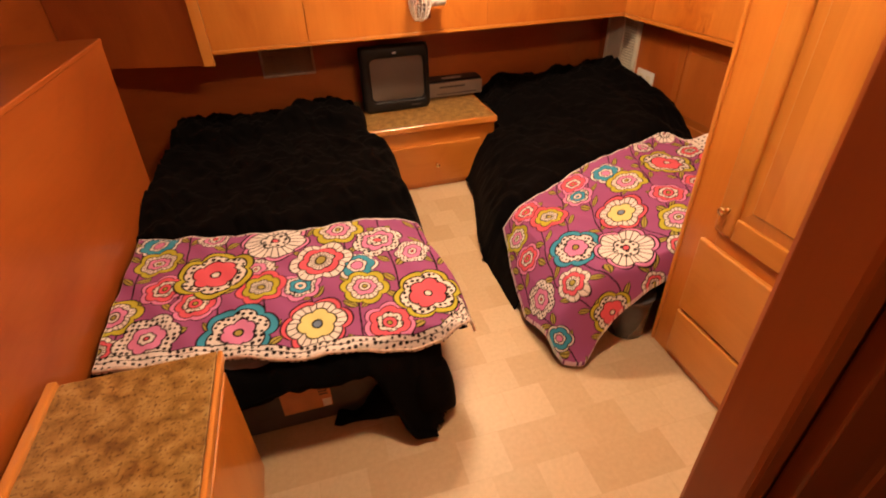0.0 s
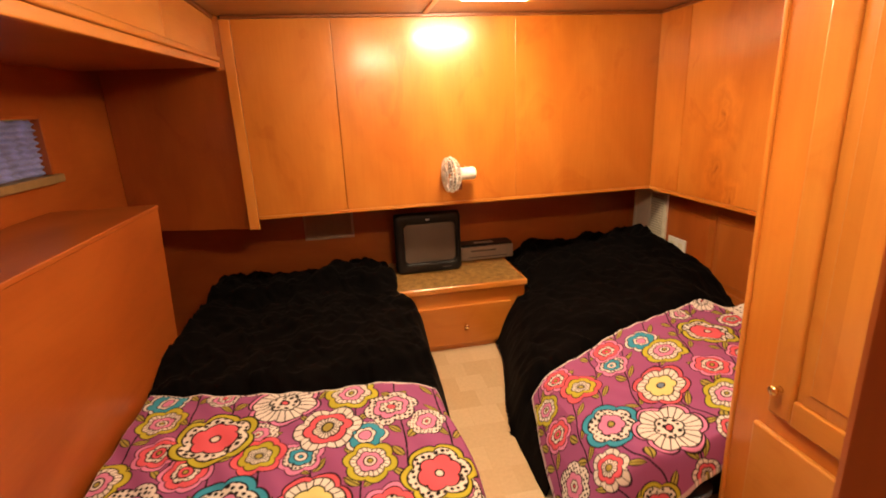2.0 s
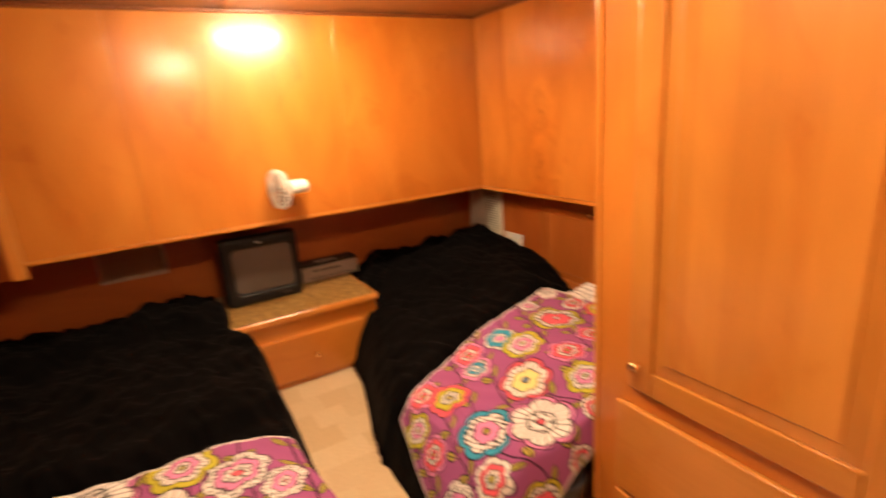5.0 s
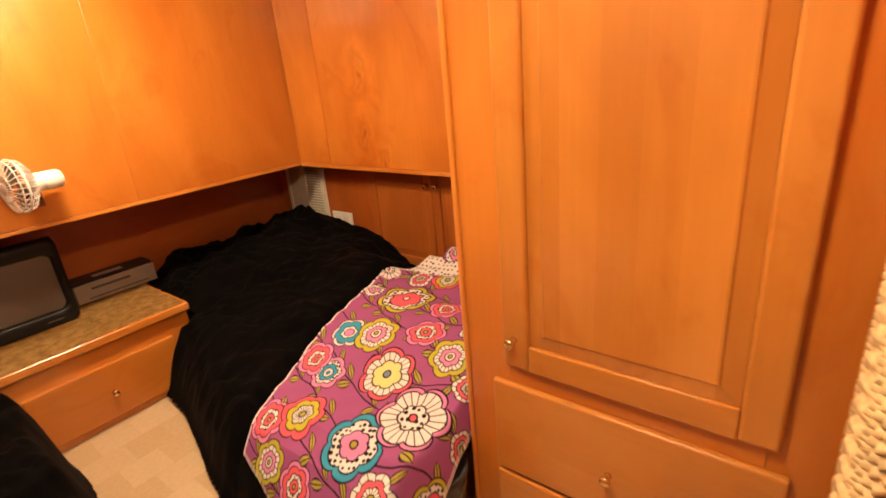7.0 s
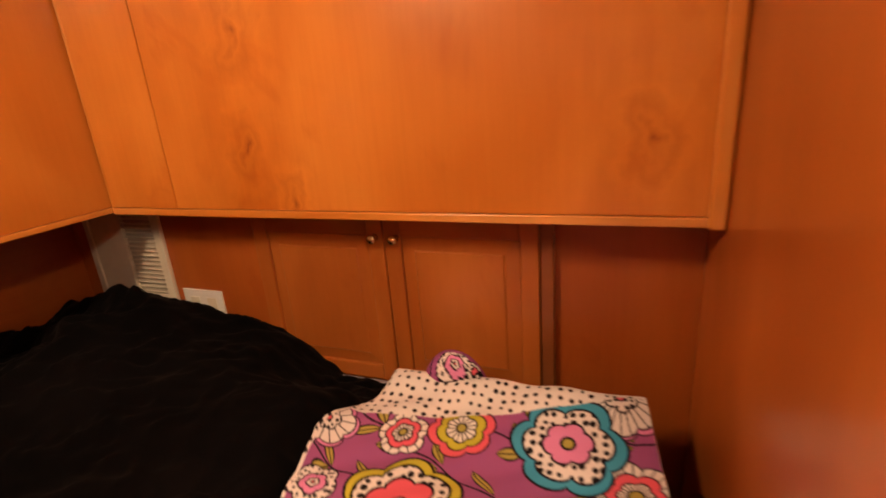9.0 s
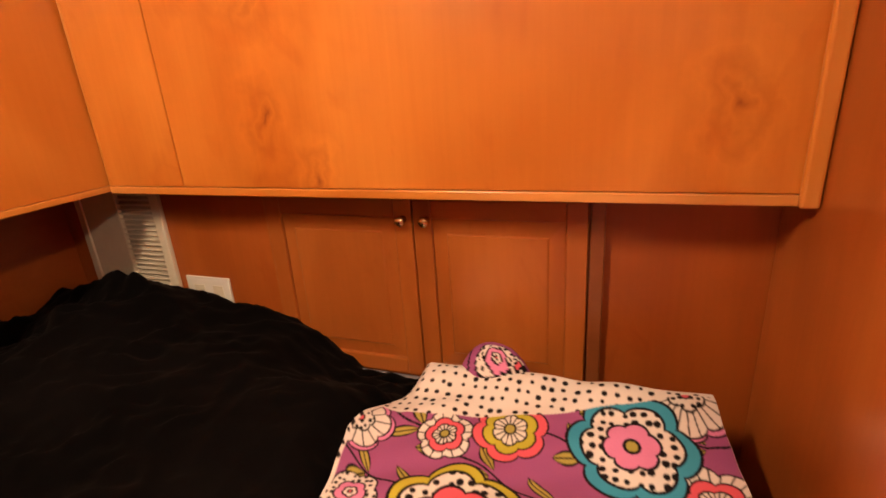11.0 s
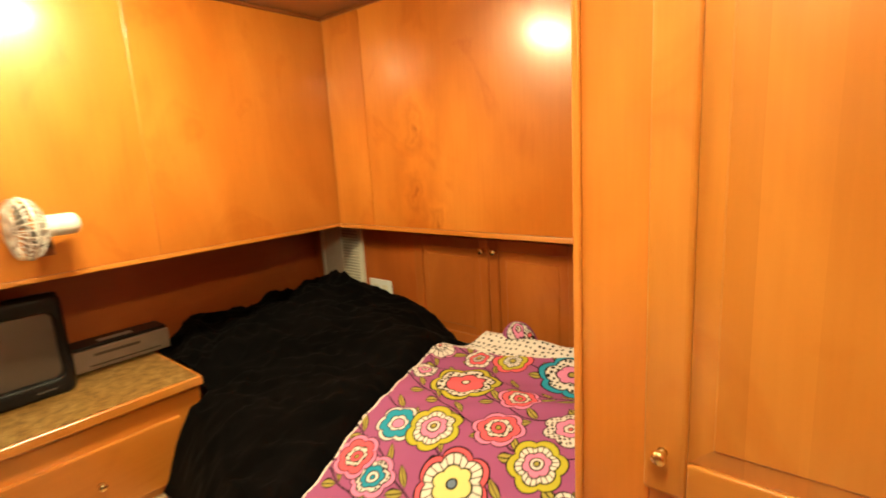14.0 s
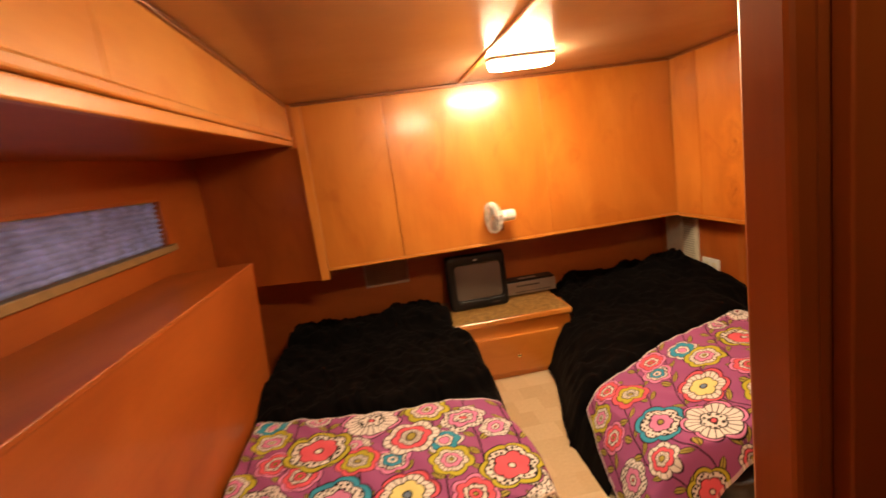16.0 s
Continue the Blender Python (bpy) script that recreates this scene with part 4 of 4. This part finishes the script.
quilt("quilt", "purple floral quilt with dotted cream hem across the bed foot", left_bed, LEDGE_X - 0.004, -1.585,
      ([-2.75, -2.4, -2.1, -1.81, -1.69, -1.58], [-0.985, -1.075, -1.125, -1.125, -1.20, -1.27]),
      ([-2.75, -2.36, -2.17, -1.97, -1.72, -1.64, -1.58], [-1.675, -1.73, -1.80, -1.815, -1.82, -1.805, -1.74]),
      (("G", -2.65, -1.06, 0.077), ("Y", -2.63, -1.19, 0.08), ("A", -2.42, -1.33, 0.133), ("C", -2.21, -1.18, 0.126), ("Y", -1.97, -1.18, 0.095), ("E", -1.83, -1.3, 0.092), ("W", -1.72, -1.42, 0.063), ("R", -2.05, -1.37, 0.108), ("G", -1.93, -1.44, 0.075), ("Y", -1.92, -1.56, 0.081), ("A", -1.72, -1.65, 0.111), ("F", -2.26, -1.46, 0.081), ("W", -2.28, -1.35, 0.069), ("H", -2.13, -1.49, 0.07), ("P", -2.58, -1.37, 0.078), ("P", -2.47, -1.48, 0.078), ("Y", -2.72, -1.47, 0.084), ("W", -2.6, -1.6, 0.095), ("R", -2.76, -1.61, 0.057), ("B", -2.33, -1.65, 0.116), ("D", -2.09, -1.68, 0.108), ("P", -1.87, -1.74, 0.081), ("E", -2.44, -1.08, 0.063), ("W", -1.66, -1.73, 0.046)), 3, 520, 360, 0.022, 0.042, 0.0)

# ---- bed on the locker side ----
RIGHT_QUILT_BACK = ([-1.3, -1.19, -1.08, -0.87, -0.63, -0.42, -0.3, -0.15, -0.04], [-1.05, -1.03, -1.02, -0.98, -0.94, -0.90, -0.88, -0.915, -0.955])
bed = thing("bed", "low single bed between the nightstand and the locker", "bed", group="beds")
part("base", block(-0.80, -1.54, 0.002, 0.06, BACK - 0.03, 0.24, 0.006), GREYBOARD, bed, "dark boxed base")
part("mattress", block(-0.82, -1.55, 0.241, 0.07, BACK - 0.02, 0.318, 0.03, 4), GREYCLOTH, bed)
thing("sheet", "crumpled blue-grey sheet edge tucked beside the cupboard", "sheet", block(0.02, -0.98, 0.319, 0.116, -0.60, 0.345, 0.011, 3), GREYCLOTH, smooth=True)
blanket("plush_blanket", "black plush blanket heaped over the pillows and down to the floor", right_bed, -1.312, 0.125, BACK - 0.012, -1.60, 230, 330,
        lambda x, y, z: ((y > -1.40) | (x > -1.22)) & ((y > -0.93) | (x < -0.22)) & ((y < -0.15) | (x > -0.868)), lambda x, y: smooth01(0.09, 0.0, y - np.interp(x, *RIGHT_QUILT_BACK)), 7.0)
qr = quilt("quilt", "purple floral quilt with dotted cream turn-down draped to the floor", right_bed, -1.292, -0.040,
      RIGHT_QUILT_BACK,
      ([-1.3, -1.21, -1.11, -1.02, -0.83, -0.6, -0.4, -0.25, -0.12, -0.03], [-1.76, -1.795, -1.755, -1.735, -1.715, -1.70, -1.655, -1.61, -1.59, -1.57]),
      (("A", -0.42, -1.138, 0.118), ("G", -0.71, -1.09, 0.069), ("Y", -0.68, -1.21, 0.086), ("H", -0.88, -1.15, 0.067), ("F", -1.05, -1.21, 0.081), ("P", -1.11, -1.1, 0.074), ("P", -0.85, -1.05, 0.07), ("D", -0.8, -1.37, 0.101), ("P", -0.6, -1.39, 0.076), ("Y", -0.67, -1.55, 0.076), ("B", -1.06, -1.47, 0.105), ("C", -0.9, -1.57, 0.118), ("P", -1.2, -1.33, 0.069), ("R", -1.15, -1.62, 0.069), ("W", -1.23, -1.54, 0.078), ("Y", -1.19, -1.19, 0.067), ("G", -1.23, -1.71, 0.052), ("A", -1.03, -1.73, 0.085), ("R", -0.86, -1.72, 0.051), ("B", -0.182, -1.420, 0.114), ("P", -0.43, -1.36, 0.068), ("R", -0.27, -1.555, 0.076), ("F", -0.195, -1.19, 0.073), ("R", -0.24, -1.066, 0.056), ("C", -0.055, -1.52, 0.084), ("C", -0.265, -0.895, 0.070), ("W", -0.42, -0.95, 0.05), ("W", -0.51, -1.57, 0.075), ("R", -0.74, -1.67, 0.048)), 8, 580, 400, ([-1.52, -1.44, -1.24, -0.96], [0.012, 0.04, 0.115, 0.175]), 0.0, 0.0, ([-1.80, -1.72, -1.5, -1.275, -1.03], [-1.215, -1.25, -1.275, -1.245, -1.19]))
# the corner that stands up behind the turn-down
n, m = 60, 40
gu, gv = np.meshgrid(np.linspace(0, 2 * math.pi, n), np.linspace(0, 1, m))
rr = 0.095 * np.sqrt(gv)
bx, by = -0.030 + rr * np.cos(gu) * 0.55, -1.120 + rr * np.sin(gu)
bz = 0.462 + 0.100 * (1 - gv ** 1.3) + 0.006 * np.sin(gu * 3) * gv
verts, f = cloth(bx, by, bz)
fs, ft = (rr * np.sin(gu)).ravel(), (rr * np.cos(gu) * 1.2 + 0.02 * gv).ravel()
ax, ay = np.array((1.0, 0, 0)), np.array((0, 1.0, 0))
cc = print_flowers(fs, ft, [("W", np.array((-0.012, -0.050, 0)), ax, ay, 0.050), ("R", np.array((-0.075, -0.030, 0)), ax, ay, 0.035)], 5, (0.1, 0.1), np.stack([fs, ft, 0 * fs], -1))
fold = new("folded_corner", grid_mesh("folded_corner", verts, f, PRINT, cc))
fold.parent = qr

# ---- television ----
TX0, TX1, TY, TZ0, TZ1 = -1.652, -1.222, 0.165, 0.4245, 0.822
tv = thing("television", "small black tube television with its screen off on the nightstand", "television")
body = bmesh.new()
rings = []
for y, ins, zt in ((TY + 0.03, 0.0, 0.0), (TY + 0.10, 0.012, 0.01), (TY + 0.20, 0.06, 0.05), (BACK - 0.012, 0.10, 0.10)):
    rings.append([body.verts.new(p) for p in ((TX0 + ins, y, TZ0 + 0.006), (TX1 - ins, y, TZ0 + 0.006), (TX1 - ins, y, TZ1 - zt), (TX0 + ins, y, TZ1 - zt))])
for a, b2 in zip(rings, rings[1:]):
    for k in range(4):
        body.faces.new((a[k], a[(k + 1) % 4], b2[(k + 1) % 4], b2[k]))
body.faces.new(rings[0])
body.faces.new(rings[-1])
bmesh.ops.recalc_face_normals(body, faces=body.faces[:])
bmesh.ops.bevel(body, geom=body.edges[:], offset=0.012, segments=3, affect="EDGES", profile=0.5)
part("housing", body, BLACKPLASTIC, tv)
SX0, SX1, SZ0, SZ1 = -1.590, -1.258, 0.492, 0.750


def round_rect(bm, x0, x1, z0, z1, radius, y, bow=0.0):
    """A ring of points round a rectangle with rounded corners, its sides bowed out a little."""
    ring = []
    cx, cz = (x0 + x1) / 2, (z0 + z1) / 2
    for k, (px, pz) in enumerate(((x1 - radius, z1 - radius), (x0 + radius, z1 - radius), (x0 + radius, z0 + radius), (x1 - radius, z0 + radius))):
        for q in range(10):
            a = math.pi / 2 * (k + q / 9)
            x, z = px + radius * math.cos(a), pz + radius * math.sin(a)
            u, w = (x - cx) / (x1 - x0) * 2, (z - cz) / (z1 - z0) * 2
            ring.append(bm.verts.new((x + bow * u * (1 - w * w), y, z + bow * w * (1 - u * u))))
    return ring


bm = bmesh.new()
loops = [round_rect(bm, TX0 + i, TX1 - i, TZ0 + j, TZ1 - i, rad, TY + y, 0.004) for i, j, rad, y in ((0.004, 0.001, 0.030, 0.050), (0.0, 0.0, 0.034, 0.030), (0.002, 0.001, 0.034, 0.014), (0.012, 0.008, 0.030, 0.003), (0.024, 0.018, 0.026, 0.0))]
loops += [round_rect(bm, SX0 - i, SX1 + i, SZ0 - i, SZ1 + i, 0.030 + i / 2, TY + y, 0.005) for i, y in ((0.010, 0.001), (0.003, 0.005), (0.0, 0.012), (-0.002, 0.030))]
for a, b2 in zip(loops, loops[1:]):
    for k in range(len(a)):
        bm.faces.new((a[k], a[(k + 1) % len(a)], b2[(k + 1) % len(a)], b2[k]))
bmesh.ops.recalc_face_normals(bm, faces=bm.faces[:])
part("bezel", bm, BLACKPLASTIC, tv, "rounded black bezel", True)
bm = bmesh.new()
g = [[bm.verts.new((SX0 - 0.008 + (SX1 - SX0 + 0.016) * i / 16, TY + 0.024 - 0.014 * (1 - ((i - 8) / 8) ** 2) * (1 - ((j - 6) / 6) ** 2), SZ0 - 0.008 + (SZ1 - SZ0 + 0.016) * j / 12)) for i in range(17)] for j in range(13)]
for j in range(12):
    for i in range(16):
        bm.faces.new((g[j][i], g[j][i + 1], g[j + 1][i + 1], g[j + 1][i]))
part("screen", bm, SCREEN, tv, "dull grey-brown tube screen", True)
part("badge", block(-1.450, TY - 0.0015, 0.775, -1.424, TY + 0.002, 0.784, 0.001), SILVER, tv)
part("button_strip", block(-1.35, TY - 0.001, 0.452, -1.29, TY + 0.004, 0.459, 0.001), GREYBOARD, tv)

# ---- video player ----
vp = thing("video_player", "flat silver and black video player on the nightstand", "video player")
part("case", block(-1.190, 0.330, 0.430, -0.818, BACK - 0.006, 0.536, 0.006), BLACKPLASTIC, vp)
part("front", block(-1.192, 0.316, 0.429, -0.816, 0.331, 0.524, 0.006), DULLSILVER, vp, "dull silver front panel")
part("slot", block(-1.12, 0.3135, 0.488, -0.94, 0.3175, 0.500, 0.001), GREYBOARD, vp)
part("button_bar", block(-1.14, 0.313, 0.446, -0.86, 0.3175, 0.452, 0.001), GREYBOARD, vp)
part("top_label", block(-1.085, 0.355, 0.5362, -0.950, 0.395, 0.5375), SILVER, vp)
for x in (-1.15, -0.86):
    for y in (0.35, BACK - 0.035):
        part("foot", block(x - 0.012, y - 0.01, 0.4242, x + 0.012, y + 0.01, 0.4299), BLACKPLASTIC, vp)

# ---- fan on the cabinet face ----
fan = thing("clip_fan", "small white wire-cage fan mounted on the cabinet door", "fan")
FC, FR = Vector((-1.335, -0.125, 1.092)), 0.098
turn = Matrix.Translation(FC) @ Matrix.Rotation(radians(9), 4, "Z")
def fan_part(name, bm, mat, label="", smooth=True):
    bmesh.ops.transform(bm, matrix=turn, verts=bm.verts[:])
    return part(name, bm, mat, fan, label, smooth)
def ring(r, x, th, seg=40):
    return tube([(x, r * math.cos(2 * math.pi * k / seg), r * math.sin(2 * math.pi * k / seg)) for k in range(seg + 1)], th, 6)
for r, x, th in ((FR, 0.0, 0.004), (FR * 0.97, -0.02, 0.0022), (FR * 0.55, -0.036, 0.002), (FR * 0.22, -0.040, 0.003)):
    fan_part("cage_ring", ring(r, x, th), WHITEPLASTIC)
for k in range(26):
    a = 2 * math.pi * k / 26
    c, s = math.cos(a), math.sin(a)
    fan_part("cage_wire", tube([(x, r * c, r * s) for x, r in ((-0.040, FR * 0.2), (-0.036, FR * 0.55), (-0.022, FR * 0.9), (0.0, FR), (0.024, FR * 0.93), (0.044, FR * 0.62), (0.048, FR * 0.35))], 0.0017, 5), WHITEPLASTIC)
fan_part("hub_cap", lathe([(0.004, -0.044), (0.02, -0.042), (0.022, -0.036), (0.004, -0.034)], 20, "X"), WHITEPLASTIC)
for k in range(4):
    b3 = block(-0.004, 0.016, -0.018, 0.0, 0.078, 0.026, 0.0015)
    bmesh.ops.transform(b3, matrix=Matrix.Rotation(math.pi / 2 * k, 4, "X") @ Matrix.Rotation(0.45, 4, "Y"), verts=b3.verts[:])
    fan_part("blade", b3, plain("smoky_blade", (0.16, 0.15, 0.14), 0.4), "smoky grey blade", False)
fan_part("motor", lathe([(0.030, 0.044), (0.036, 0.050), (0.036, 0.074), (0.033, 0.077), (0.033, 0.084), (0.036, 0.087), (0.036, 0.138), (0.030, 0.148), (0.004, 0.150)], 28, "X"), WHITEPLASTIC, "white motor housing")
part("bracket", block(-1.300, -0.10, 1.02, -1.268, -0.0165, 1.048, 0.006), BLACKPLASTIC, fan, "dark mounting bracket")
part("bracket_arm", tube([(-1.284, -0.085, 1.045), (-1.284, -0.105, 1.062), (-1.275, -0.112, 1.08)], 0.008, 10), BLACKPLASTIC, fan, "", True)
part("base_plate", block(-1.322, -0.024, 0.985, -1.246, -0.0165, 1.06, 0.003), plain("brown_plate", (0.20, 0.06, 0.02), 0.4), fan)

# ---- grilles and socket ----
vt = thing("air_grille", "ivory louvred air grille in the corner behind the pillows", "grille")
VX = RIGHT - 0.001
for a, b2, c, d in ((0.345, 0.372, 0.525, 0.89), (-0.008, 0.028, 0.525, 0.89), (0.175, 0.195, 0.552, 0.89), (0.0285, 0.3445, 0.525, 0.551)):
    part("frame", block(VX - 0.016, a, c, VX, b2, d, 0.003), IVORY, vt)
part("backing", block(VX - 0.003, 0.02, 0.54, VX, 0.35, 0.89), plain("grille_dark", (0.48, 0.43, 0.35), 0.8), vt)
slat = mesh_of("slat", block(-0.011, -0.072, -0.0015, 0.004, 0.072, 0.0015), IVORY)
part("blank_plate", block(VX - 0.010, 0.1955, 0.552, VX - 0.0031, 0.3445, 0.889, 0.001), IVORY, vt)
for y0 in (0.1015,):
    for k in range(19):
        o = new("slat", slat)
        o.matrix_basis = pose(VX - 0.006, y0, 0.560 + k * 0.0172, 0, 35, 0)
        o.parent = vt
pl = thing("wall_socket", "white socket plate on the wall above the bedding", "socket")
part("plate", block(VX - 0.008, -0.214, 0.462, VX, -0.038, 0.583, 0.003), WHITEPLASTIC, pl)
for y in (-0.165, -0.09):
    part("socket_face", block(VX - 0.010, y - 0.02, 0.490, VX - 0.0081, y + 0.02, 0.555, 0.0008), IVORY, pl)
part("screw", lathe([(0.001, 0), (0.003, -0.0005), (0.003, -0.0015), (0.001, -0.002)], 10, "X", (VX - 0.0082, -0.126, 0.522)), SILVER, pl)
brown_slat = plain("grey_brown_slat", (0.40, 0.30, 0.23), 0.5)
wv = thing("wall_grille", "dull louvred grille set in the shaded recess wall", "grille")
part("frame", block(-2.225, BACK - 0.014, 0.64, -1.90, BACK - 0.001, 0.658, 0.003), brown_slat, wv)
part("frame", block(-2.225, BACK - 0.014, 0.815, -1.90, BACK - 0.001, 0.833, 0.003), brown_slat, wv)
part("frame", block(-2.225, BACK - 0.013, 0.6585, -2.208, BACK - 0.001, 0.8145, 0.003), brown_slat, wv)
part("frame", block(-1.917, BACK - 0.013, 0.6585, -1.90, BACK - 0.001, 0.8145, 0.003), brown_slat, wv)
slat2 = mesh_of("slat", block(-0.145, -0.004, -0.0015, 0.145, 0.008, 0.0015), brown_slat)
part("backing", block(-2.207, BACK - 0.003, 0.659, -1.918, BACK - 0.001, 0.814), brown_slat, wv)
for k in range(11):
    o = new("slat", slat2)
    o.matrix_basis = pose(-2.0625, BACK - 0.011, 0.667 + k * 0.014, 35, 0, 0)
    o.parent = wv

# ---- tub at the foot of the bed ----
tub = thing("tub", "blue-grey plastic tub pushed under the quilt beside the locker", "tub")
part("body", lathe([(0.070, 0.003), (0.074, 0.006), (0.084, 0.16), (0.086, 0.205), (0.080, 0.205), (0.078, 0.16), (0.066, 0.012), (0.004, 0.010)], 32, "Z", (-0.885, -1.642, 0)), TUB, tub, "", True)
part("rim", lathe([(0.083, 0.196), (0.091, 0.198), (0.091, 0.207), (0.080, 0.208)], 32, "Z", (-0.885, -1.642, 0)), TUB, tub, "", True)

# ---- straw hamper in the nook beside the locker ----
hm = thing("straw_hamper", "tall narrow woven straw hamper between locker and bulkhead", "hamper")
HX, HY, HA, HB = -1.03, -2.585, 0.11, 0.030
part("liner", block(HX - HA + 0.012, HY - HB + 0.012, 0.004, HX + HA - 0.012, HY + HB - 0.012, 1.19, 0.008), IVORY, hm, "cream cloth liner")
for k in range(66):
    z = 0.012 + k * 0.018
    pts = []
    for j in range(41):
        a = 2 * math.pi * j / 40
        c, d = math.cos(a), math.sin(a)
        w = 0.0045 * (1 if (j + k) % 2 else -1)
        pts.append((HX + (HA + w) * math.copysign(abs(c) ** 0.5, c), HY + (HB + w) * math.copysign(abs(d) ** 0.5, d), z))
    part("weave_row", tube(pts, 0.0088, 6), WICKER, hm, "", True)
